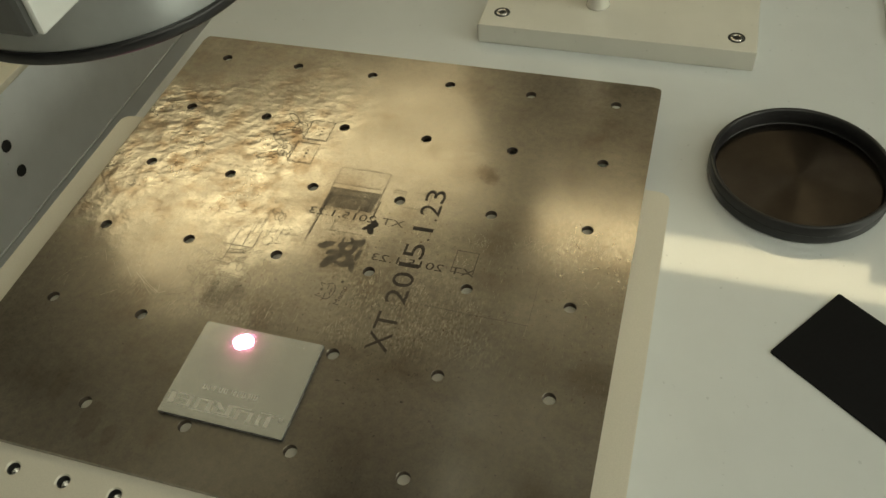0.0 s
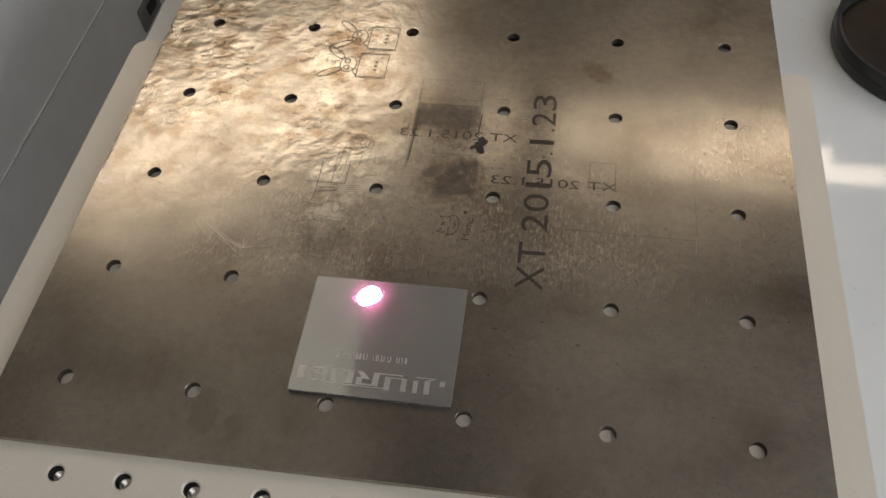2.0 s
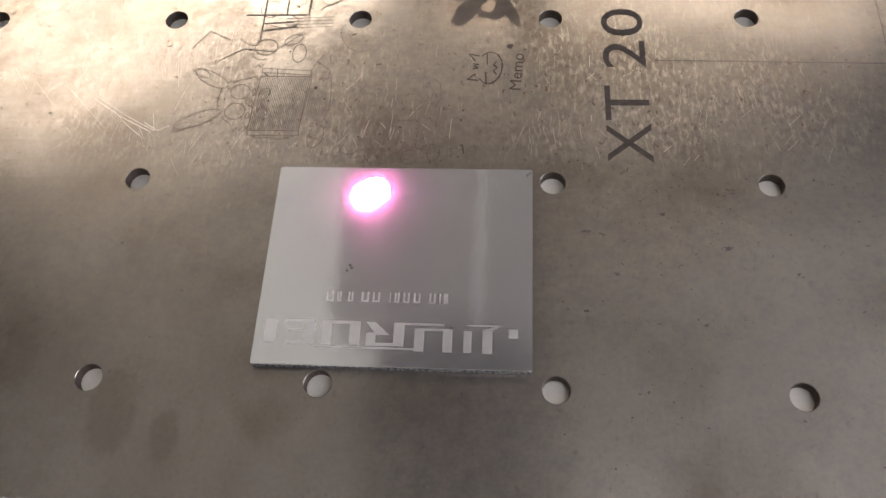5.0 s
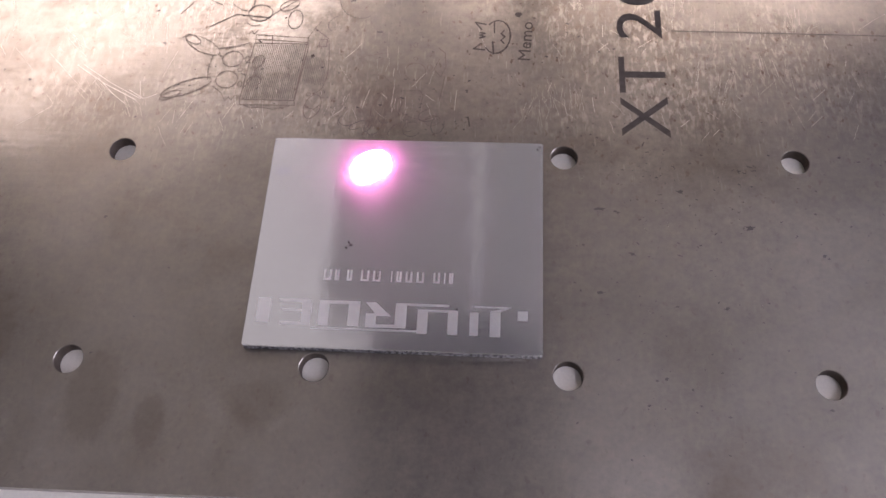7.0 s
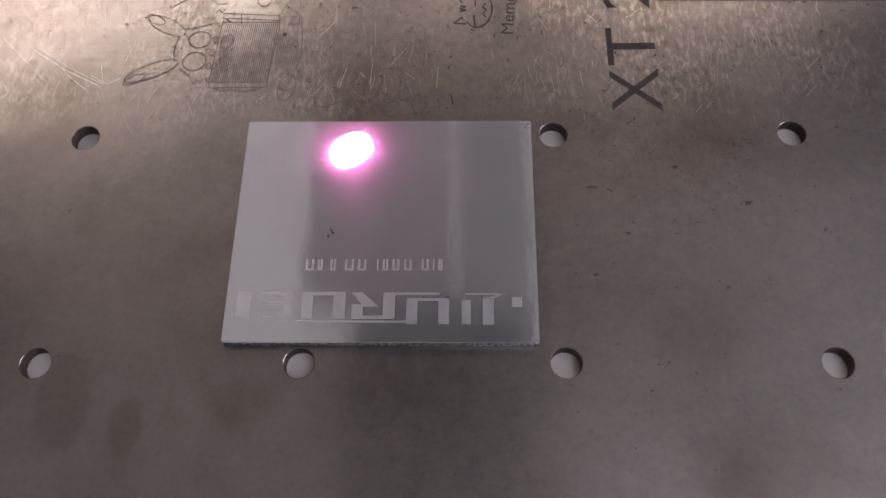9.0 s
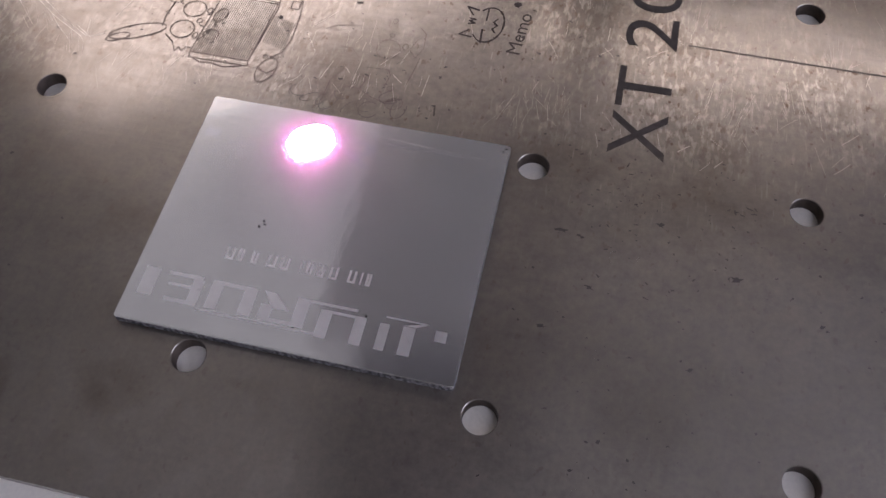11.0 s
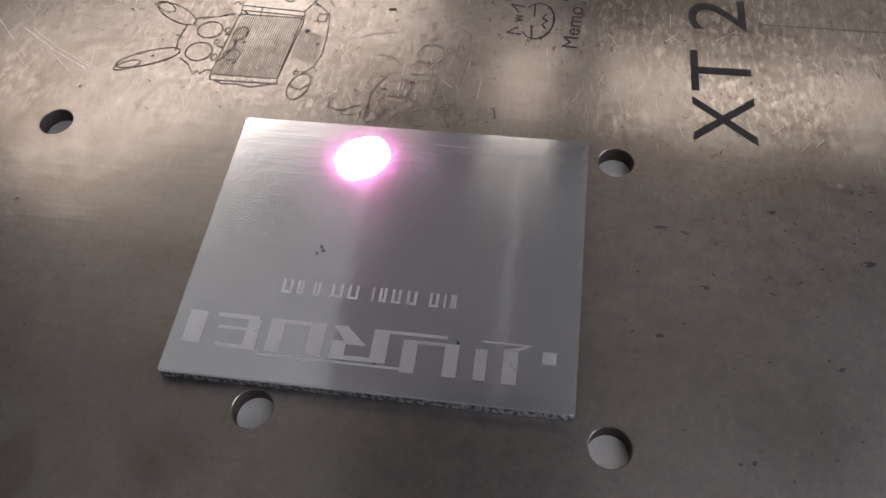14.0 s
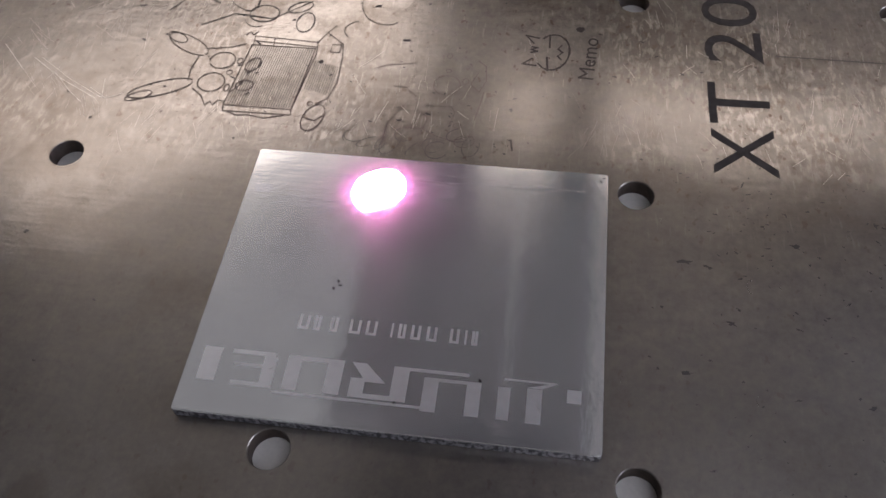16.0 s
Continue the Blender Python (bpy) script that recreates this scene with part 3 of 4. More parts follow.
# ---- steel work plate with a grid of holes ----
plate = thing("work_plate", "worn brown-grey steel work plate with a grid of holes", "plate", (0, 0, 0))
xs = [-0.025 + 0.05 * k for k in range(6)] + [0.274]
ys = [-0.0255] + [0.025 + 0.05 * k for k in range(5)] + [0.2705]
holes = {(i, j): (0.05 * i, 0.05 * j, 0.00295) for i in range(6) for j in range(6)}
part("plate_body", holed_sheet(xs, ys, holes, -0.003, 0.0, 0.004, 64, 0.00012), STEEL, plate)
Z = 0.00006
bore = None
for i in range(6):
    for j in range(6):
        if bore is None:
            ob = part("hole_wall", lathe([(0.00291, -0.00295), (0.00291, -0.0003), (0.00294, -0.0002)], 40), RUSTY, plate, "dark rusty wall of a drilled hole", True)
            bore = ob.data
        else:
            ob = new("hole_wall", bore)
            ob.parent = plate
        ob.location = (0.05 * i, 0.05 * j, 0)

for ch, y0, y1 in (("X", 0.0557, 0.0669), ("T", 0.0679, 0.0783), ("2", 0.0838, 0.0925), ("0", 0.0941, 0.1032), ("1", 0.1068, 0.1094), ("5", 0.1128, 0.1225),
                   (".", 0.1255, 0.1270), ("1", 0.1313, 0.1339), (".", 0.1393, 0.1408), ("2", 0.1424, 0.1505), ("3", 0.1523, 0.1615)):
    lettering("engraved_letter", ch, MARK, plate, pose(0.1737, y0, Z, 0, 0, 90), y1 - y0, 0.0015 if ch == "." else 0.0107, "large burnt black engraved character")
FLIP = Matrix.Diagonal((-1, 1, 1, 1))
lettering("engraved_date", "XT 2015.1.23", MARK, plate, pose(0.1578, 0.1313, Z) @ FLIP, 0.0528, 0.0048, "small mirrored engraved date")
lettering("engraved_date", "XT 2015.1.23", MARK, plate, pose(0.2016, 0.1074, Z * 1.5) @ FLIP, 0.0532, 0.0046, "small mirrored engraved date")


def mark(lines, width, material=FAINT, z=Z, label=""):
    for k, line in enumerate(lines):
        part("engraved_mark", strokes([line], width, z + 4e-7 * k, 0.5), material, plate, label)


# frames and rulings
mark([rect(0.1896, 0.2006, 0.1088, 0.1228)], 0.00035, MARK)
mark([[(0.1105, 0.112), (0.1105, 0.168), (0.1395, 0.168), (0.1395, 0.137), (0.1105, 0.137)],
      [(0.1105, 0.1555), (0.1395, 0.1555)], [(0.1105, 0.152), (0.1395, 0.152)], [(0.1105, 0.147), (0.1395, 0.147)],
      [(0.121, 0.130), (0.121, 0.122), (0.139, 0.122)], [(0.134, 0.147), (0.134, 0.139)]], 0.00032)
mark([[(0.145, 0.157), (0.152, 0.157), (0.152, 0.1455), (0.166, 0.1455), (0.166, 0.157), (0.156, 0.157)],
      [(0.145, 0.155), (0.151, 0.155)]], 0.00025)
mark([[(0.2332, 0.128), (0.2330, 0.0855)], [(0.176, 0.0862), (0.2330, 0.0852)]], 0.00028)
mark([ring(0.21, 0.158, 0.026, 0.026, 30, 0, -20, 75)], 0.00011)
# open pads with ruled pages
for bx, by in ((0.0775, 0.1665), (0.0795, 0.1860)):
    mark([rect(bx, bx + 0.014, by, by + 0.0165), [(bx + 0.0008, by + 0.0008), (bx + 0.0132, by + 0.0008)]], 0.00042, MARK)
    for k in range(3):
        part("engraved_dot", blot(bx + 0.0085, by + 0.0055 + 0.0026 * k, 0.0007, Z, 12), MARK, plate)


def between(a, b, k):
    return a[0] + (b[0] - a[0]) * k, a[1] + (b[1] - a[1]) * k


def hatch(tl, tr, br, bl, count):
    """Ruled lines between two opposite edges of a four-cornered patch."""
    return [[between(tl, tr, (k + 0.5) / count), between(bl, br, (k + 0.5) / count)] for k in range(count)]


# hatched pad with rounded outlines about it
mark([[(0.0759, 0.0810), (0.0887, 0.0809), (0.0877, 0.0642), (0.0748, 0.0643), (0.0759, 0.0810)], [(0.0748, 0.0643), (0.0751, 0.0628), (0.0880, 0.0628), (0.0877, 0.0642)],
      [(0.0762, 0.0807), (0.0759, 0.0836), (0.0888, 0.0828), (0.0892, 0.0794), (0.0877, 0.0642)], [(0.0761, 0.0822), (0.0889, 0.0814)], [(0.0800, 0.0832), (0.0803, 0.0806)]], 0.00022, LINE)
mark(hatch((0.0766, 0.0806), (0.0884, 0.0805), (0.0874, 0.0646), (0.0752, 0.0646), 26), 0.00012)
mark(hatch((0.0893, 0.0776), (0.0944, 0.0760), (0.0940, 0.0684), (0.0888, 0.0698), 12), 0.00011)
mark([ring(0.0713, 0.0761, 0.0025, 0.0023, 22), ring(0.0708, 0.0700, 0.0026, 0.0025, 22), ring(0.0776, 0.0754, 0.0013, 0.0020, 18, -20), ring(0.0774, 0.0696, 0.0017, 0.0014, 18, 15)], 0.00021, LINE)
mark([ring(0.0736, 0.0729, 0.0006, 0.0006, 12), ring(0.0742, 0.0687, 0.0005, 0.0009, 12), ring(0.0748, 0.0762, 0.0005, 0.0008, 12), ring(0.0909, 0.0660, 0.0005, 0.0005, 10),
      [(0.0774, 0.0734), (0.0766, 0.0700), (0.0752, 0.0676)]], 0.00018, LINE)
mark([ring(0.0615, 0.0675, 0.0062, 0.0019, 22, 24, 8, 352), ring(0.0580, 0.0652, 0.0026, 0.0010, 14, 28), ring(0.0632, 0.0802, 0.0052, 0.0019, 22, -30, -10, 340), ring(0.0604, 0.0820, 0.0024, 0.0011, 14, -30),
      [(0.0671, 0.0790), (0.0690, 0.0794), (0.0724, 0.0801), (0.0748, 0.0812)], [(0.0662, 0.0699), (0.0658, 0.0730), (0.0663, 0.0770)], [(0.0650, 0.0742), (0.0664, 0.0736)],
      [(0.0677, 0.0680), (0.0700, 0.0662), (0.0714, 0.0638), (0.0720, 0.0650), (0.0728, 0.0640), (0.0735, 0.0654), (0.0747, 0.0652)], [(0.0740, 0.0838), (0.0747, 0.0848), (0.0754, 0.0838), (0.0762, 0.0850)]], 0.00020, LINE)
mark([ring(0.0922, 0.0626, 0.0019, 0.0034, 22, -12), [(0.0905, 0.0624), (0.0926, 0.0618), (0.0938, 0.0630)], [(0.0902, 0.0858), (0.0939, 0.0826), (0.0945, 0.0784), (0.0948, 0.0719), (0.0939, 0.0677), (0.0920, 0.0660)],
      rect(0.0918, 0.0936, 0.0802, 0.0824), [(0.0888, 0.0828), (0.0902, 0.0858), (0.0915, 0.0880)], [(0.0760, 0.0627), (0.0778, 0.0619), (0.0800, 0.0622), (0.0830, 0.0616), (0.0868, 0.0626)]], 0.00020, LINE)
part("engraved_dot", blot(0.0906, 0.0773, 0.0005, Z, 12), MARK, plate)
mark([ring(0.0760, 0.0905, 0.0030, 0.0026), ring(0.0830, 0.0930, 0.0026, 0.0015, 16, 30), [(0.0640, 0.0860), (0.0700, 0.0900), (0.0780, 0.0890), (0.0850, 0.0950)],
      ring(0.0850, 0.0885, 0.0018, 0.0030, 16), [(0.0560, 0.0900), (0.0600, 0.0960), (0.0660, 0.0930)]], 0.00025)
# rounded outlines on the two pads further up
for cx, cy in ((0.0725, 0.1750), (0.0745, 0.1945)):
    mark([ring(cx, cy, 0.0040, 0.0052, 22), ring(cx - 0.0008, cy + 0.0022, 0.0013, 0.0015, 14), ring(cx - 0.0006, cy - 0.0022, 0.0013, 0.0015, 14),
          ring(cx - 0.0085, cy - 0.0058, 0.0062, 0.0018, 20, 28), ring(cx - 0.0070, cy + 0.0076, 0.0058, 0.0018, 20, -42),
          [(cx + 0.0030, cy + 0.0050), (cx + 0.0052, cy + 0.0058)], [(cx + 0.0030, cy - 0.0050), (cx + 0.0052, cy - 0.0072)]], 0.00046, MARK)
# loose outlines beside the pad
mark([ring(0.1155, 0.0730, 0.0025, 0.0026, 22), ring(0.1189, 0.0743, 0.0006, 0.0008, 12), ring(0.1151, 0.0810, 0.0005, 0.0007, 12), ring(0.1154, 0.0769, 0.0005, 0.0005, 10), ring(0.1186, 0.0629, 0.0007, 0.0006, 12),
      ring(0.1203, 0.0592, 0.0018, 0.0014, 18, 20), [(0.1010, 0.0762), (0.1033, 0.0775), (0.1088, 0.0786)], [(0.1056, 0.0720), (0.1081, 0.0718), (0.1102, 0.0696)]], 0.00015, LINE)
mark([[(0.1092, 0.0617), (0.1125, 0.0617), (0.1132, 0.0642), (0.1118, 0.0656)], [(0.1123, 0.0617), (0.1150, 0.0601), (0.1181, 0.0592), (0.1211, 0.0605)], [(0.1210, 0.0768), (0.1199, 0.0737), (0.1216, 0.0717), (0.1227, 0.0747), (0.1223, 0.0787), (0.1207, 0.0802)],
      [(0.1225, 0.0718), (0.1222, 0.0690), (0.1215, 0.0645)], [(0.1058, 0.0571), (0.1060, 0.0625), (0.1085, 0.0676)], [(0.1124, 0.0674), (0.1170, 0.0676), (0.1178, 0.0661), (0.1172, 0.0633)]], 0.00016, LINE)
mark([[(0.1284, 0.0604), (0.1288, 0.0579)]], 0.0004, MARK)
# a round outline with bars and a short word beside it
mark([ring(0.1345, 0.0838, 0.0032, 0.0050, 26, -6, -135, 135), [(0.1318, 0.0876), (0.1292, 0.0882), (0.1308, 0.0860)], [(0.1316, 0.0798), (0.1290, 0.0801), (0.1308, 0.0818)],
      [(0.1338, 0.0887), (0.1339, 0.0850)], [(0.1335, 0.0823), (0.1338, 0.0786)], [(0.1362, 0.0858), (0.1355, 0.0848), (0.1364, 0.0838), (0.1355, 0.0828), (0.1362, 0.0818)],
      [(0.1304, 0.0850), (0.1317, 0.0848), (0.1304, 0.0843), (0.1316, 0.0838), (0.1304, 0.0834)]], 0.00038, MARK)
lettering("engraved_word", "Memo", MARK, plate, pose(0.1424, 0.0768, Z, 0, 0, 86), 0.0116, 0.0029, "small engraved word")
part("engraved_dot", blot(0.1396, 0.0908, 0.0008, Z, 14, 0.5), MARK, plate)
# block strokes from an old test
mark([[(0.0690, 0.1015), (0.0860, 0.1015)], [(0.0740, 0.0930), (0.0740, 0.1130)], [(0.0800, 0.1015), (0.0800, 0.1120)],
      [(0.0860, 0.1015), (0.0860, 0.1140)], [(0.0740, 0.0960), (0.0830, 0.0975)], [(0.0740, 0.0985), (0.0820, 0.0990)]], 0.0005)
scribbles = []
for k in range(11):
    scribbles.append(ring(0.099 + 0.0022 * k + random.uniform(-0.001, 0.001), 0.0585 + random.uniform(-0.0025, 0.0035), random.uniform(0.0012, 0.0034), random.uniform(0.0006, 0.0020), 12,
                          random.uniform(0, 90), random.uniform(0, 120), random.uniform(150, 330)))
mark(scribbles, 0.00017)
scribbles = []
for k in range(16):
    scribbles.append(ring(random.uniform(0.070, 0.100), random.uniform(0.086, 0.118), random.uniform(0.0015, 0.0050), random.uniform(0.0008, 0.0030), 12,
                          random.uniform(0, 180), random.uniform(0, 120), random.uniform(150, 330)))
mark(scribbles, 0.00018)
mark([[(x, random.uniform(0.108, 0.114)), (x + 0.0006, random.uniform(0.118, 0.128))] for x in (0.0795, 0.0812, 0.0840, 0.0848, 0.0900, 0.0935, 0.0960)], 0.0002)
mark([ring(0.0905, 0.1255, 0.0022, 0.0030, 16), ring(0.0925, 0.1250, 0.0020, 0.0028, 16), ring(0.0880, 0.1285, 0.0026, 0.0020, 16)], 0.0003, MARK)
mark([[(0.0800 + 0.0001 * k, 0.097 + 0.0011 * k), (0.0930, 0.0975 + 0.0011 * k)] for k in range(4)], 0.00016)
mark([[(-0.0246, 0.10 + 0.004 * k), (-0.0244 + random.uniform(0, 0.0004), 0.1035 + 0.004 * k)] for k in range(26)], 0.0005, MARK)
# burnt and grimy patches
for x, y, r, st, tu in ((0.1335, 0.1138, 0.0052, 1.05, 0.9), (0.1225, 0.1122, 0.0021, 2.3, 0.45), (0.1280, 0.1022, 0.0026, 2.1, 1.05), (0.1402, 0.1012, 0.0015, 2.6, 1.9),
                        (0.1412, 0.1085, 0.0013, 3.0, 1.5), (0.1350, 0.1025, 0.0026, 1.3, 0.2), (0.1395, 0.1165, 0.0025, 1.4, 1.0),
                        (0.1318, 0.1078, 0.0024, 1.9, 1.3), (0.1375, 0.1062, 0.0019, 1.7, 2.2), (0.1268, 0.1082, 0.0015, 2.2, 0.5)):
    part("burnt_patch", blot(x, y, r, Z * 0.6 + x * 1e-4, 32, 0.4, st, tu), SCORCH, plate, "dull burnt patch")
for x, y in ((0.1322, 0.1173), (0.1347, 0.1122), (0.1338, 0.1040)):
    part("bare_spot", blot(x, y, 0.0018, Z * 1.2, 18, 0.3), STEEL, plate, "pale bare spot in the burnt patch")
# dark ruled block
mark([[(0.1120, 0.1478), (0.1110, 0.1172)], [(0.1354, 0.1480), (0.1352, 0.1380)], [(0.1405, 0.1470), (0.1400, 0.1345)]], 0.00045, MARK)
mark(hatch((0.1110, 0.1518), (0.1390, 0.1518), (0.1385, 0.1380), (0.1105, 0.1380), 60), 0.00026, FAINT)
part("burnt_patch", blot(0.1410, 0.1287, 0.0036, Z * 2, 30, 0.9), MARK, plate, "small dark burnt patch")
SPECK_AREAS = ((-0.02, 0.268, -0.02, 0.26, 90), (0.15, 0.268, -0.02, 0.055, 110), (0.0, 0.13, 0.055, 0.11, 60), (0.10, 0.16, 0.055, 0.09, 30))
for x0, x1, y0, y1, count in SPECK_AREAS:
    for k in range(count):
        x, y = random.uniform(x0, x1), random.uniform(y0, y1)
        if (0.083 < x < 0.148 and 0.0 < y < 0.055) or math.hypot((x + 0.025) % 0.05 - 0.025, (y + 0.025) % 0.05 - 0.025) < 0.0045:
            continue
        part("grime_speck", blot(x, y, random.uniform(0.00007, 0.00020) * random.choice((1, 1, 1, 1.7)), Z * 1.3, 8, 1.1, random.uniform(1, 2.4), random.uniform(-0.6, 0.6)), GRIME, plate)
DASH_AREAS = ((0.147, 0.205, 0.022, 0.062, 120), (0.20, 0.26, 0.0, 0.06, 70), (0.15, 0.19, -0.012, 0.022, 25), (0.09, 0.145, 0.056, 0.075, 35), (0.05, 0.085, 0.055, 0.09, 35))
for x0, x1, y0, y1, count in DASH_AREAS:
    for k in range(count):
        x, y = random.triangular(x0, x1), random.triangular(y0, y1)
        if math.hypot((x + 0.025) % 0.05 - 0.025, (y + 0.025) % 0.05 - 0.025) < 0.0042:
            continue
        part("grime_dash", blot(x, y, random.uniform(0.00005, 0.00016), Z * 1.3, 11, 1.5, random.choice((1.0, 1.3, 1.6, 2.4, 3.4)), random.gauss(-0.3, 0.7)), GRIME, plate)
for x, y, r in ((0.1576, 0.0372, 0.00045), (0.1610, 0.0365, 0.0003), (0.1745, 0.0418, 0.0004), (0.1885, 0.0335, 0.00045), (0.1570, 0.0178, 0.0003), (0.1637, 0.0267, 0.0003)):
    part("grime_dash", blot(x, y, r, Z * 1.3, 12, 1.2, 2.2, random.uniform(-0.4, 0.2)), GRIME, plate)
# bundles of short rubbed scratches
for x, y, n, l, a in ((0.147, 0.066, 16, 0.006, 1.75), (0.152, 0.064, 14, 0.006, 1.55), (0.141, 0.062, 9, 0.005, 1.2), (0.112, 0.062, 9, 0.006, 1.6), (0.186, 0.070, 18, 0.005, 1.4), (0.196, 0.073, 16, 0.006, 1.7),
                      (0.155, 0.094, 12, 0.005, 1.9), (0.178, 0.093, 12, 0.005, 1.5), (0.205, 0.088, 12, 0.005, 1.6), (0.226, 0.132, 16, 0.008, 1.55), (0.245, 0.138, 18, 0.009, 1.5), (0.258, 0.133, 16, 0.009, 1.6),
                      (0.110, 0.073, 7, 0.008, 1.75), (0.040, 0.066, 14, 0.006, 2.2), (0.050, 0.060, 14, 0.005, 1.9), (0.060, 0.058, 12, 0.005, 1.2), (0.033, 0.078, 12, 0.007, 2.3), (0.047, 0.083, 12, 0.007, 1.7), (0.066, 0.090, 10, 0.006, 1.5), (0.078, 0.058, 10, 0.004, 2.0), (0.098, 0.060, 10, 0.004, 1.3), (0.082, 0.108, 12, 0.012, 1.45), (0.035, 0.105, 10, 0.014, 1.5), (0.053, 0.118, 12, 0.010, 1.3), (0.20, 0.128, 14, 0.006, 1.5)):
    for k in range(n):
        px, py, pa, pl = x + random.gauss(0, 0.0022), y + random.gauss(0, 0.0020), a + random.gauss(0, 0.16), l * random.uniform(0.2, 1.0)
        part("scratch", strokes([[(px, py), (px + pl * math.cos(pa), py + pl * math.sin(pa))]], 0.00005, Z * 0.7, 1.0), PALE, plate, "short pale scratch")
# pale scratches
SCRATCH_AREAS = ((-0.01, 0.25, 0.055, 0.16, 40, 0.011), (0.145, 0.215, 0.055, 0.09, 60, 0.005), (0.0, 0.06, 0.05, 0.10, 26, 0.010), (0.07, 0.13, 0.055, 0.07, 26, 0.006), (0.19, 0.27, 0.10, 0.135, 40, 0.006))
for x0, x1, y0, y1, count, most in SCRATCH_AREAS:
    for k in range(count):
        x, y = random.uniform(x0, x1), random.uniform(y0, y1)
        a, l = random.choice((1.9, 1.4, 2.3, 0.8, 1.6)) + random.uniform(-0.25, 0.25), random.uniform(0.001, most)
        if (0.080 < x < 0.150 and y < 0.058) or math.hypot((x + 0.025) % 0.05 - 0.025, (y + 0.025) % 0.05 - 0.025) < 0.006:
            continue
        bend = random.uniform(-0.12, 0.12)
        part("scratch", strokes([[(x, y), (x + l * 0.5 * math.cos(a), y + l * 0.5 * math.sin(a)), (x + l * 0.5 * (math.cos(a) + math.cos(a + bend)), y + l * 0.5 * (math.sin(a) + math.sin(a + bend)))]],
                                random.choice((0.00005, 0.00007, 0.00011)), Z * 0.8), PALE, plate, "pale scratch")
for pts, w in (([(0.0336, 0.0737), (0.0416, 0.0682), (0.0501, 0.0637)], 0.00018), ([(0.0352, 0.0738), (0.0430, 0.0685), (0.0512, 0.0640)], 0.00013),
               ([(0.0395, 0.0700), (0.0440, 0.0655), (0.0476, 0.0626)], 0.00014), ([(0.0260, 0.0770), (0.0330, 0.0700)], 0.00012),
               ([(0.0480, 0.0665), (0.0520, 0.0640), (0.0548, 0.0655)], 0.00016), ([(0.0500, 0.0690), (0.0512, 0.0640)], 0.00012)):
    part("scratch", strokes([pts], w, Z * 0.8), BARE, plate, "long bright scratch")

# ---- aluminium tag being engraved ----
tag = thing("metal_tag", "brushed aluminium tag with frosted engraving on the work plate", "metal tag", (0.0853, 0.0034, 0.0001))
tag.rotation_euler = (0, 0, radians(-0.25))
W, D, T = 0.0597, 0.0492, 0.0019
part("tag_body", slab(round_rect(0, W, 0, D, 0.0006, 3), 0, T, 0.00016), TAG, tag)
TZ = T + 0.00003
rim_pts = round_rect(-0.00003, W + 0.00003, -0.00003, D + 0.00003, 0.0006, 3)
bm = bmesh.new()
lowr, upr = [[bm.verts.new((x, y, z)) for x, y in rim_pts] for z in (0.0001, T - 0.00019)]
for i in range(len(rim_pts)):
    j = (i + 1) % len(rim_pts)
    bm.faces.new((lowr[i], lowr[j], upr[j], upr[i]))
part("sawn_edge", bm, SAWN, tag, "dark rough sawn edge")


def bars(boxes, material, name, label=""):
    bm = bmesh.new()
    z = TZ
    for x0, x1, y0, y1 in boxes:
        bm.faces.new([bm.verts.new(p) for p in ((x0, y0, z), (x1, y0, z), (x1, y1, z), (x0, y1, z))])
        z += 0.000001
    return part(name, bm, material, tag, label)


def slant(corners, name, material=TAG_MARK):
    bm = bmesh.new()
    bm.faces.new([bm.verts.new((x, y, TZ)) for x, y in corners])
    return part(name, bm, material, tag)


# wide frosted emblem, drawn as plain blocks
Y0, Y1 = 0.0050, 0.0103           # its lower and upper edge
for x0, x1, y0, y1 in ((0.0021, 0.0048, Y0, Y1),
                       (0.0064, 0.0129, Y1 - 0.0007, Y1), (0.0113, 0.0132, 0.0054, Y1 - 0.0007), (0.0070, 0.0113, 0.0077, 0.0082), (0.0072, 0.0132, 0.0047, 0.0054),
                       (0.0147, 0.0230, 0.0095, 0.0102), (0.0147, 0.0168, 0.0048, 0.0095), (0.0207, 0.0230, 0.0048, 0.0095),
                       (0.0243, 0.0264, 0.0054, 0.0077), (0.0243, 0.0302, 0.0047, 0.0054), (0.0302, 0.0325, 0.0047, 0.0101), (0.0325, 0.0410, 0.0096, 0.0101),
                       (0.0347, 0.0428, 0.0084, 0.0089), (0.0347, 0.0368, 0.0037, 0.0084), (0.0408, 0.0428, 0.0037, 0.0084),
                       (0.0452, 0.0469, 0.0037, 0.0086), (0.0492, 0.0513, 0.0036, 0.0088), (0.0547, 0.0567, 0.0072, 0.0092)):
    bars([(x0, x1, y0, y1)], TAG_MARK, "frosted_block")
bars([(0.0135, 0.0347, 0.0040, 0.0044)], TAG_MARK, "frosted_line")
bars([(0.0459, 0.0530, 0.0097, 0.0100)], TAG_MARK, "frosted_line")
slant([(0.0265, 0.0072), (0.0294, 0.0072), (0.0262, 0.0101), (0.0241, 0.0101)], "frosted_block")
slant([(0.0492, 0.0089), (0.0513, 0.0089), (0.0535, 0.0099), (0.0530, 0.0099)], "frosted_block")
